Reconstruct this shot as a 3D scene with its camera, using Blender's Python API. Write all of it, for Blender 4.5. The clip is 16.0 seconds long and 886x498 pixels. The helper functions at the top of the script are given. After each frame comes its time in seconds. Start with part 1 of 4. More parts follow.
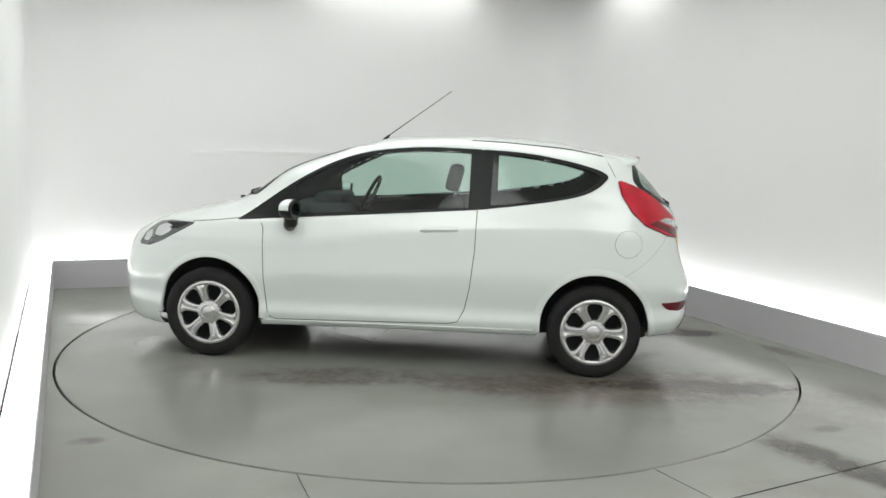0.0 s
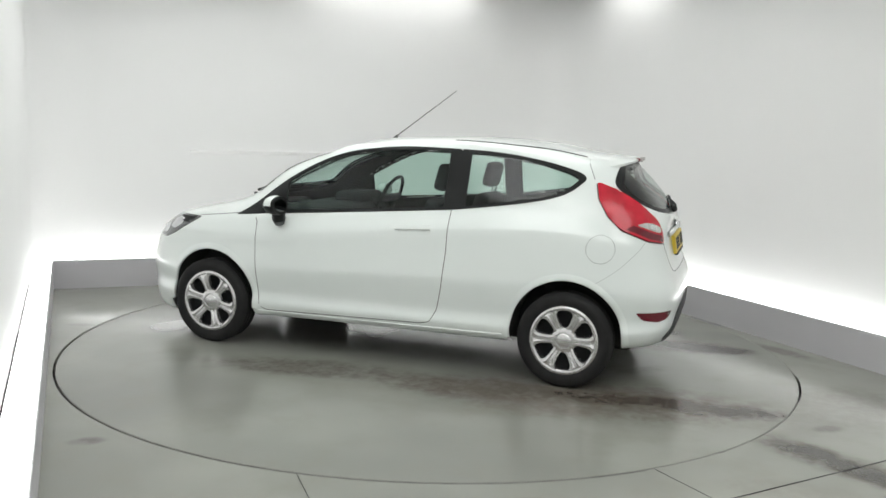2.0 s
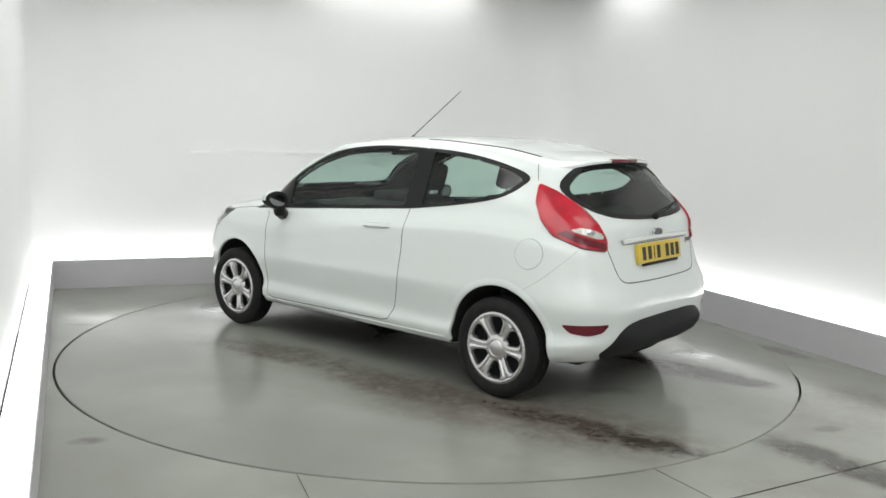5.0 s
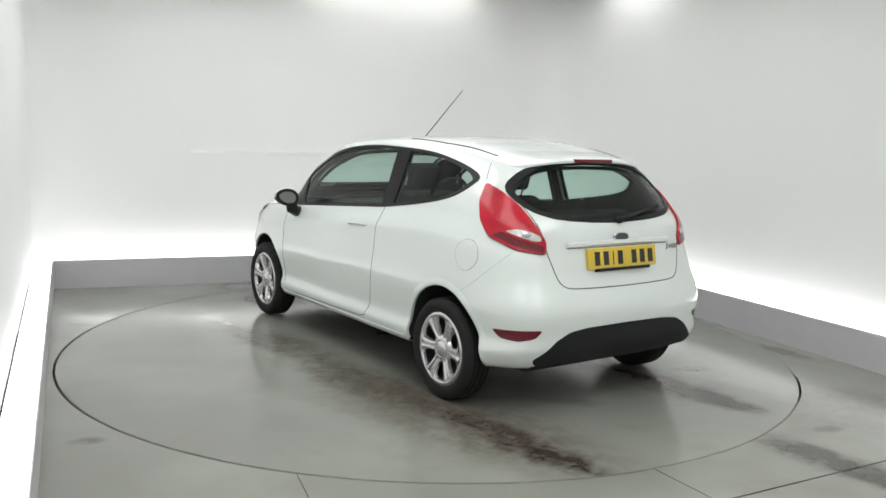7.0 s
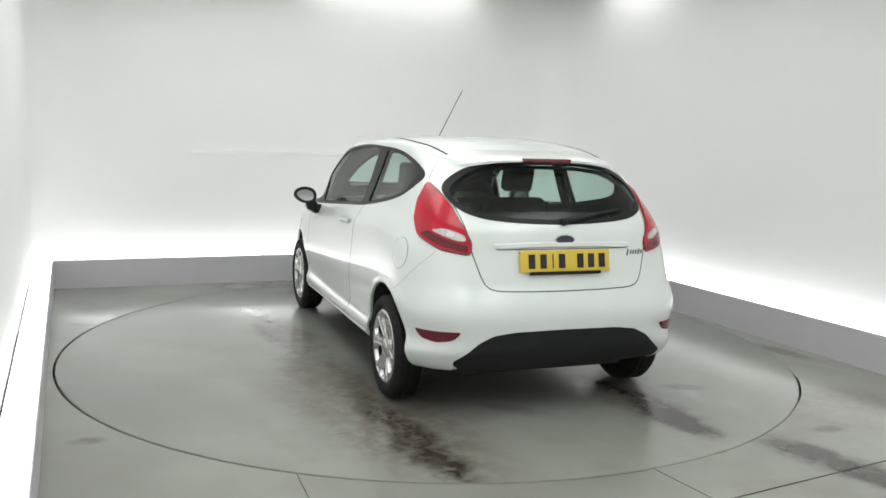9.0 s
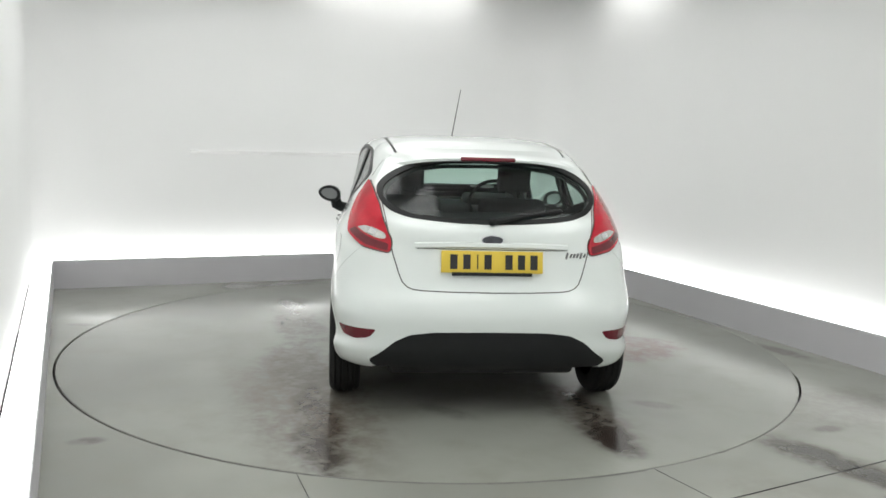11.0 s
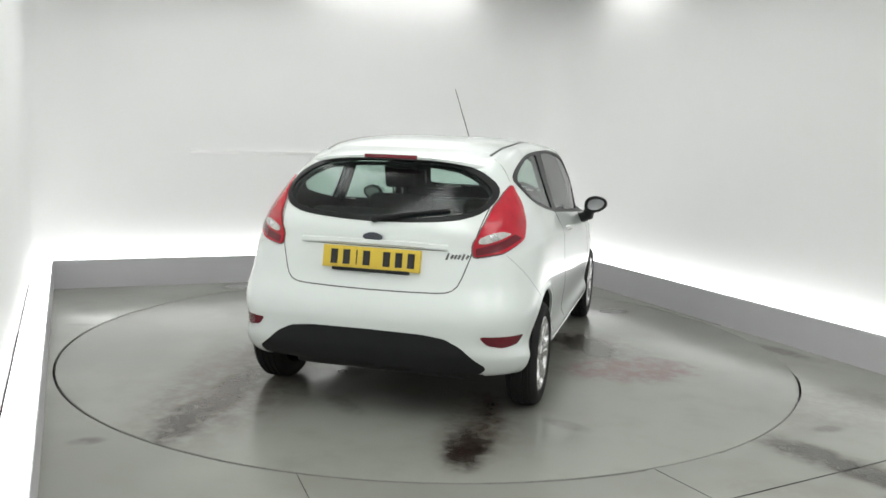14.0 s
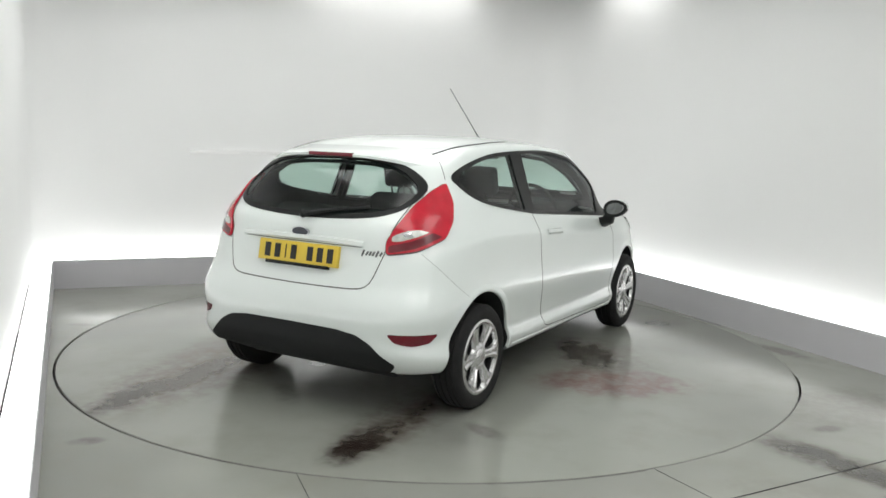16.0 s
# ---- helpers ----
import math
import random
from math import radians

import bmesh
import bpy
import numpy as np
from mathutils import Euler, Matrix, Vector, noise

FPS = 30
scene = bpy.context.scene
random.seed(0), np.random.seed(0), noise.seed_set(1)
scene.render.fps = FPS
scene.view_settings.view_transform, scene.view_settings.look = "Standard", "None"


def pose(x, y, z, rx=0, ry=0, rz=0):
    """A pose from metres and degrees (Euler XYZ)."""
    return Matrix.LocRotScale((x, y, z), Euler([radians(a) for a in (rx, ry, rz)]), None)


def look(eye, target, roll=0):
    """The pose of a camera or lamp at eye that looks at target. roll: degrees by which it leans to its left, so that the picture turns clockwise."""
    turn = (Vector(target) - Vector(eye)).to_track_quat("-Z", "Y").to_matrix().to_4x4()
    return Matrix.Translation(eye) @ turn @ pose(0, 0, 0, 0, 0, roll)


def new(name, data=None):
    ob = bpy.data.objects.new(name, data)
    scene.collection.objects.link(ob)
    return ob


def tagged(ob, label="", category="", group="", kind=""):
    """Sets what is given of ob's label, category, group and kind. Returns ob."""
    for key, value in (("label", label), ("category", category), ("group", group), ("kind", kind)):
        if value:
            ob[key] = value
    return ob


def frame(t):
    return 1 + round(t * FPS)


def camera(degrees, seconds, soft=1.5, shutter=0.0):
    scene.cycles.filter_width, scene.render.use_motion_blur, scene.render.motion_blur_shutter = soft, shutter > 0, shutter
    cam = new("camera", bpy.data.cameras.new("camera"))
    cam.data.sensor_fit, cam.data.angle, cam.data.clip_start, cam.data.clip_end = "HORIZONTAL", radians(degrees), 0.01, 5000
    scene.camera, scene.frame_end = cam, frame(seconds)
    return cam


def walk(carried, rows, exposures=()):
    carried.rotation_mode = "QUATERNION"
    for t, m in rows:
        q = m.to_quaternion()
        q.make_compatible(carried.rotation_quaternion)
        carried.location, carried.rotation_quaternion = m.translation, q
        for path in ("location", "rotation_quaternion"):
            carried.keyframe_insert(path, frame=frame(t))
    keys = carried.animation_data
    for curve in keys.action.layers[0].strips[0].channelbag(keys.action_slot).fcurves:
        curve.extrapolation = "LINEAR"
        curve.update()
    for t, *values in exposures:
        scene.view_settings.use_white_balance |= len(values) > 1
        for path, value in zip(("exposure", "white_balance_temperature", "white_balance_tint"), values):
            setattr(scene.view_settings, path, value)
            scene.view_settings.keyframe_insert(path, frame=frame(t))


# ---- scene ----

from mathutils.bvhtree import BVHTree

# ---------------------------------------------------------------- camera
cam = camera(54.854, 16.0, soft=1.6)
EYE = Vector((0.0, -6.0115, 1.5276))
PAN, TILT = radians(0.6689), radians(-7.9957)
AIM = EYE + Vector((math.sin(PAN) * math.cos(TILT), math.cos(PAN) * math.cos(TILT), math.sin(TILT)))
walk(cam, [(0.0, look(EYE, AIM, 1.9071)), (16.0, look(EYE, AIM, 1.9071))], exposures=[(0.0, 0.0), (16.0, 0.0)])

# ---------------------------------------------------------------- light levels
LED_STRENGTH = 5.4
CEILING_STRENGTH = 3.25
world = bpy.data.worlds.new("world")
scene.world = world
world.use_nodes = True
world.node_tree.nodes["Background"].inputs[0].default_value = (0.8, 0.85, 0.9, 1)
world.node_tree.nodes["Background"].inputs[1].default_value = 0.05


# ---------------------------------------------------------------- materials
def material(name, color, rough=0.5, metal=0.0, coat=0.0, vary=0.0, scale=8.0, bump=0.0, bump_scale=60.0, rough_vary=0.0, spec=0.5):
    m = bpy.data.materials.new(name)
    m.use_nodes = True
    nt = m.node_tree
    b = nt.nodes["Principled BSDF"]
    b.inputs["Base Color"].default_value = (*color, 1)
    b.inputs["Roughness"].default_value = rough
    b.inputs["Metallic"].default_value = metal
    b.inputs["Coat Weight"].default_value = coat
    b.inputs["Coat Roughness"].default_value = 0.09
    b.inputs["Specular IOR Level"].default_value = spec
    co = nt.nodes.new("ShaderNodeTexCoord")
    if vary or rough_vary:
        n = nt.nodes.new("ShaderNodeTexNoise")
        n.inputs["Scale"].default_value, n.inputs["Detail"].default_value = scale, 6
        nt.links.new(co.outputs["Object"], n.inputs["Vector"])
        if vary:
            mix = nt.nodes.new("ShaderNodeMix")
            mix.data_type = "RGBA"
            mix.inputs["A"].default_value = (*[c * (1 - vary) for c in color], 1)
            mix.inputs["B"].default_value = (*[min(1, c * (1 + vary)) for c in color], 1)
            nt.links.new(n.outputs["Fac"], mix.inputs["Factor"])
            nt.links.new(mix.outputs["Result"], b.inputs["Base Color"])
        if rough_vary:
            mr = nt.nodes.new("ShaderNodeMapRange")
            mr.inputs["From Min"].default_value, mr.inputs["From Max"].default_value = 0.3, 0.7
            mr.inputs["To Min"].default_value, mr.inputs["To Max"].default_value = max(0.02, rough - rough_vary), rough + rough_vary
            nt.links.new(n.outputs["Fac"], mr.inputs["Value"])
            nt.links.new(mr.outputs["Result"], b.inputs["Roughness"])
    if bump:
        n2 = nt.nodes.new("ShaderNodeTexNoise")
        n2.inputs["Scale"].default_value, n2.inputs["Detail"].default_value = bump_scale, 5
        nt.links.new(co.outputs["Object"], n2.inputs["Vector"])
        bp = nt.nodes.new("ShaderNodeBump")
        bp.inputs["Strength"].default_value, bp.inputs["Distance"].default_value = bump, 0.01
        nt.links.new(n2.outputs["Fac"], bp.inputs["Height"])
        nt.links.new(bp.outputs["Normal"], b.inputs["Normal"])
    return m


def glowing(name, color, strength):
    m = bpy.data.materials.new(name)
    m.use_nodes = True
    nt = m.node_tree
    nt.nodes.remove(nt.nodes["Principled BSDF"])
    e = nt.nodes.new("ShaderNodeEmission")
    e.inputs[0].default_value, e.inputs[1].default_value = (*color, 1), strength
    nt.links.new(e.outputs[0], nt.nodes["Material Output"].inputs[0])
    return m


def glass(name, tint):
    """Thin tinted pane: clear with Fresnel gloss."""
    m = bpy.data.materials.new(name)
    m.use_nodes = True
    nt = m.node_tree
    nt.nodes.remove(nt.nodes["Principled BSDF"])
    t, g, f, x = (nt.nodes.new(k) for k in ("ShaderNodeBsdfTransparent", "ShaderNodeBsdfGlossy", "ShaderNodeLayerWeight", "ShaderNodeMixShader"))
    p, a = nt.nodes.new("ShaderNodeMath"), nt.nodes.new("ShaderNodeMath")
    p.operation, a.operation = "POWER", "MULTIPLY_ADD"
    p.inputs[1].default_value, a.inputs[1].default_value, a.inputs[2].default_value = 4.5, 0.9, 0.05
    t.inputs[0].default_value = (*tint, 1)
    g.inputs["Roughness"].default_value = 0.10
    nt.links.new(f.outputs["Facing"], p.inputs[0])
    nt.links.new(p.outputs[0], a.inputs[0])
    nt.links.new(a.outputs[0], x.inputs[0])
    nt.links.new(t.outputs[0], x.inputs[1])
    nt.links.new(g.outputs[0], x.inputs[2])
    nt.links.new(x.outputs[0], nt.nodes["Material Output"].inputs[0])
    return m


def stained_floor(name, color, rough, stains, wet=()):
    """Painted concrete: worn at two scales, with dirt and tone patches (x, y, angle, half length, half width, strength,
    colour).
    """
    m = material(name, color, rough)
    nt = m.node_tree
    b = nt.nodes["Principled BSDF"]
    N, L = nt.nodes.new, nt.links.new
    co = N("ShaderNodeTexCoord")

    off = N("ShaderNodeVectorMath")
    off.operation = "ADD"
    off.inputs[1].default_value = (3.31, 1.73, 0.37)
    L(co.outputs["Object"], off.inputs[0])

    def noise_of(scale, detail=6, dist=0.0):
        n = N("ShaderNodeTexNoise")
        n.inputs["Scale"].default_value, n.inputs["Detail"].default_value, n.inputs["Distortion"].default_value = scale, detail, dist
        L(off.outputs[0], n.inputs["Vector"])
        return n.outputs["Fac"]

    def ranged(src, a, c, lo, hi):
        r = N("ShaderNodeMapRange")
        r.interpolation_type = "SMOOTHSTEP"
        r.inputs["From Min"].default_value, r.inputs["From Max"].default_value = a, c
        r.inputs["To Min"].default_value, r.inputs["To Max"].default_value = lo, hi
        L(src, r.inputs["Value"])
        return r.outputs["Result"]

    def mul(a, c):
        k = N("ShaderNodeMath")
        k.operation = "MULTIPLY"
        L(a, k.inputs[0])
        L(c, k.inputs[1])
        return k.outputs[0]

    def blend(fac, a, c):
        x = N("ShaderNodeMix")
        x.data_type = "RGBA"
        L(fac, x.inputs["Factor"])
        if isinstance(a, tuple):
            x.inputs["A"].default_value = (*a, 1)
        else:
            L(a, x.inputs["A"])
        x.inputs["B"].default_value = (*c, 1)
        return x.outputs["Result"]

    soft_n = noise_of(2.2, 1)
    big, fine, mid = noise_of(0.8, 2), noise_of(26, 8), noise_of(4.0, 5)
    col = blend(ranged(big, 0.35, 0.7, 0, 1), tuple(c * 1.12 for c in color), tuple(c * 0.86 for c in color))
    col = blend(ranged(mid, 0.42, 0.8, 0, 0.4), col, (color[0] * 0.84, color[1] * 0.81, color[2] * 0.75))
    def spot_at(sx, sy, ang, hl, hw, inner=0.12):
        mp = N("ShaderNodeMapping")
        mp.vector_type = "TEXTURE"
        mp.inputs["Location"].default_value = (sx, sy, 0)
        mp.inputs["Rotation"].default_value = (0, 0, radians(ang))
        mp.inputs["Scale"].default_value = (hl, hw, 1)
        L(co.outputs["Object"], mp.inputs["Vector"])
        ln = N("ShaderNodeVectorMath")
        ln.operation = "LENGTH"
        L(mp.outputs[0], ln.inputs[0])
        return ranged(ln.outputs["Value"], inner, 1.0, 1.0, 0.0)

    broken = ranged(noise_of(9, 7, 0.4), 0.28, 0.68, 0.48, 1.0)
    grainy = ranged(fine, 0.3, 0.65, 0.72, 1)
    for sx, sy, ang, hl, hw, strength, dark in stains:
        spot = spot_at(sx, sy, ang, hl, hw)
        col = blend(mul(ranged(mul(spot, broken), 0.0, 0.8, 0, strength), grainy), col, dark)
    L(col, b.inputs["Base Color"])
    rgh = ranged(big, 0.35, 0.68, rough - 0.04, rough + 0.04)
    film = None
    for w in wet:
        x = N("ShaderNodeMix")
        L(mul(spot_at(*w, 0.0), ranged(soft_n, 0.3, 0.7, 0.2, 1.0)), x.inputs["Factor"])
        L(rgh, x.inputs["A"])
        x.inputs["B"].default_value = 0.07
        rgh = x.outputs["Result"]
        coat = x.inputs["Factor"].links[0].from_socket
        if film is None:
            film = coat
        else:
            k = N("ShaderNodeMath")
            k.operation = "MAXIMUM"
            L(film, k.inputs[0])
            L(coat, k.inputs[1])
            film = k.outputs[0]
    if film is not None:
        L(film, b.inputs["Coat Weight"])
    L(rgh, b.inputs["Roughness"])
    return m


M_WALL = material("white_wall_paint", (0.84, 0.84, 0.835), 0.55, vary=0.02, scale=1.2, bump=0.03, bump_scale=30)
M_PLINTH = material("grey_plinth_paint", (0.50, 0.49, 0.51), 0.5, vary=0.05, scale=3, bump=0.04, bump_scale=40)
M_CEIL = material("white_ceiling_paint", (0.84, 0.84, 0.835), 0.7, vary=0.02, scale=1.5)
M_LED = glowing("led_glow", (0.99, 1.0, 0.988), LED_STRENGTH)
M_WASHER = glowing("washer_glow", (1.0, 1.0, 0.98), 4.0)
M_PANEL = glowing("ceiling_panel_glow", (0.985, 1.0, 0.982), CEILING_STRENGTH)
M_SEAM = material("dark_joint", (0.03, 0.03, 0.03), 0.8, vary=0.3, scale=20)
M_PAINT = material("white_car_paint", (0.715, 0.760, 0.738), 0.32, coat=1.0, vary=0.012, scale=2.0)
M_GAP_SHADE = material("panel_gap_and_shade", (0.07, 0.075, 0.07), 0.7)
M_FINEGAP_SHADE = material("fine_gap_and_shade", (0.32, 0.34, 0.33), 0.7)
M_BLACK = material("black_trim", (0.014, 0.015, 0.015), 0.36, spec=0.18, vary=0.2, scale=15)
M_PLASTIC = material("black_grained_plastic", (0.012, 0.013, 0.0135), 0.6, spec=0.25, vary=0.2, scale=12, bump=0.15, bump_scale=400)
M_RUBBER = material("tyre_rubber", (0.018, 0.018, 0.018), 0.75, spec=0.2, vary=0.35, scale=14, bump=0.2, bump_scale=120)
M_SILVER = material("silver_wheel_cover", (0.62, 0.62, 0.62), 0.27, metal=0.85, vary=0.08, scale=10)
M_STEEL = material("black_steel_rim", (0.008, 0.008, 0.009), 0.6, spec=0.15, vary=0.3, scale=10)
M_CHROME = material("chrome", (0.75, 0.76, 0.77), 0.12, metal=1.0)
M_SCRIPT = material("grey_script", (0.14, 0.145, 0.145), 0.3, metal=0.6)
M_TABLE_RIM = material("table_rim_paint", (0.17, 0.17, 0.155), 0.6, vary=0.4, scale=8)
M_MIRROR = material("mirror_glass", (0.20, 0.21, 0.21), 0.03, metal=1.0)
M_REDLENS = material("red_lens", (0.46, 0.010, 0.026), 0.16, coat=0.5, vary=0.45, spec=0.3, scale=9, bump=0.12, bump_scale=90)
M_DARKRED = material("dark_red_reflector", (0.13, 0.005, 0.014), 0.2, coat=0.3, vary=0.25, scale=30)
M_CLEAR = material("clear_lamp_lens", (0.62, 0.60, 0.58), 0.15, metal=0.5, coat=0.6, vary=0.5, scale=30, bump=0.3, bump_scale=60)
M_HEADLAMP = material("headlamp_reflector", (0.13, 0.135, 0.14), 0.2, metal=0.5, coat=1.0, vary=0.6, scale=14)
M_PLATE = material("yellow_plate", (0.66, 0.48, 0.05), 0.4, vary=0.05, scale=20)
M_INK = material("black_plate_ink", (0.012, 0.012, 0.012), 0.5)
M_BADGE = material("dark_blue_badge", (0.01, 0.014, 0.03), 0.2, coat=1.0)
M_FABRIC = material("charcoal_seat_fabric", (0.022, 0.024, 0.027), 0.9, spec=0.2, vary=0.3, scale=40, bump=0.3, bump_scale=300)
M_LINING = material("dark_cabin_lining", (0.027, 0.029, 0.031), 0.8, spec=0.2, vary=0.2, scale=10)
M_UNDER = material("underbody", (0.02, 0.02, 0.02), 0.8, vary=0.3, scale=6)
M_GLASS = glass("tinted_glass", (0.72, 0.85, 0.80))


# ---------------------------------------------------------------- building helpers
def part(name, bm, mat, parent=None, label="", smooth=True):
    me = bpy.data.meshes.new(name)
    bmesh.ops.recalc_face_normals(bm, faces=bm.faces) if len(bm.faces) < 4000 else None
    bm.to_mesh(me)
    bm.free()
    me.materials.append(mat)
    if smooth:
        me.shade_smooth()
        me.set_sharp_from_angle(angle=radians(38))
    ob = new(name, me)
    if parent:
        ob.parent = parent
    if label:
        ob["label"] = label
    return ob


def empty(name, parent=None):
    ob = new(name)
    ob.empty_display_size = 0.1
    if parent:
        ob.parent = parent
    return ob


def add_box(bm, x0, x1, y0, y1, z0, z1, bevel=0.0, m=None):
    vs = [bm.verts.new((x, y, z)) for x in (x0, x1) for y in (y0, y1) for z in (z0, z1)]
    fs = [bm.faces.new([vs[i] for i in q]) for q in ((0, 1, 3, 2), (4, 6, 7, 5), (0, 4, 5, 1), (2, 3, 7, 6), (0, 2, 6, 4), (1, 5, 7, 3))]
    if bevel:
        es = list({e for f in fs for e in f.edges})
        r = bmesh.ops.bevel(bm, geom=es, offset=bevel, segments=3, affect="EDGES", profile=0.5)
        vs = list({v for f in r["faces"] for v in f.verts} | {v for v in vs if v.is_valid})
    if m is not None:
        bmesh.ops.transform(bm, matrix=m, verts=[v for v in vs if v.is_valid])
    return vs


def prism(bm, pts, z0, z1):
    """Upright prism over a plan polygon."""
    lo = [bm.verts.new((x, y, z0)) for x, y in pts]
    hi = [bm.verts.new((x, y, z1)) for x, y in pts]
    n = len(pts)
    for i in range(n):
        bm.faces.new((lo[i], lo[(i + 1) % n], hi[(i + 1) % n], hi[i]))
    bm.faces.new(hi)
    bm.faces.new(lo[::-1])


def lathe(bm, prof, n=48, axis="Y"):
    """Turn a profile of (radius, along) about an axis."""
    rings = []
    for k in range(n):
        a = 2 * math.pi * k / n
        rings.append([bm.verts.new((r * math.cos(a), h, r * math.sin(a)) if axis == "Y" else (r * math.cos(a), r * math.sin(a), h)) for r, h in prof])
    for k in range(n):
        a, b = rings[k], rings[(k + 1) % n]
        for i in range(len(prof) - 1):
            bm.faces.new((a[i], a[i + 1], b[i + 1], b[i]))


def tube(bm, pts, radii, n=8):
    rings = []
    for i, p in enumerate(pts):
        d = (Vector(pts[min(i + 1, len(pts) - 1)]) - Vector(pts[max(i - 1, 0)])).normalized()
        q = d.to_track_quat("Z", "Y")
        rings.append([bm.verts.new(Vector(p) + q @ Vector((radii[i] * math.cos(2 * math.pi * k / n), radii[i] * math.sin(2 * math.pi * k / n), 0))) for k in range(n)])
    for a, b in zip(rings, rings[1:]):
        for k in range(n):
            bm.faces.new((a[k], a[(k + 1) % n], b[(k + 1) % n], b[k]))
    bm.faces.new(rings[0][::-1])
    bm.faces.new(rings[-1])


# ---------------------------------------------------------------- the studio
V2 = lambda a, b: Vector((a, b))
DIR_FAR = V2(0.924, 0.382).normalized()       # along the far wall
DIR_LEFT = V2(0.393, -0.920).normalized()     # along the left wall, towards the camera
DIR_RIGHT = V2(0.421, -0.907).normalized()
C_LEFT = V2(-3.369, 1.497)                     # plinth corners on the floor
C_FAR = V2(1.225, 3.394)
N_LEFT = C_LEFT + DIR_LEFT * 9.0
N_RIGHT = C_FAR + DIR_RIGHT * 10.5
INNER = [C_LEFT, C_FAR, N_RIGHT, N_LEFT]


def offset_quad(pts, d):
    """Move each side of a polygon (clockwise from above) outwards by d."""
    out, n = [], len(pts)
    for i in range(n):
        p0, p1, p2 = pts[i - 1], pts[i], pts[(i + 1) % n]
        d1, d2 = (p1 - p0).normalized(), (p2 - p1).normalized()
        n1, n2 = V2(-d1.y, d1.x), V2(-d2.y, d2.x)
        a, b = p1 + n1 * d, p1 + n2 * d
        cr = d1.x * d2.y - d1.y * d2.x
        t = ((b - a).x * d2.y - (b - a).y * d2.x) / cr
        out.append(a + d1 * t)
    return out


def rounded(pts, r, n=8):
    """Polygon with rounded corners."""
    out = []
    for i in range(len(pts)):
        p0, p1, p2 = pts[i - 1], pts[i], pts[(i + 1) % len(pts)]
        a, b = p1 + (p0 - p1).normalized() * r, p1 + (p2 - p1).normalized() * r
        for k in range(n + 1):
            t = k / n
            out.append(a * (1 - t) ** 2 + p1 * 2 * t * (1 - t) + b * t * t)
    return out


PLINTH_H, PLINTH_W, WALL_OFF, ROOM_H = 0.250, 0.145, 0.155, 3.03
TOPQ, WALLQ, OUTQ = offset_quad(INNER, PLINTH_W), offset_quad(INNER, WALL_OFF), offset_quad(INNER, WALL_OFF + 0.15)
DISC_R, GAP_R = 2.470, 2.482
RING_C = (0.0, 0.0)


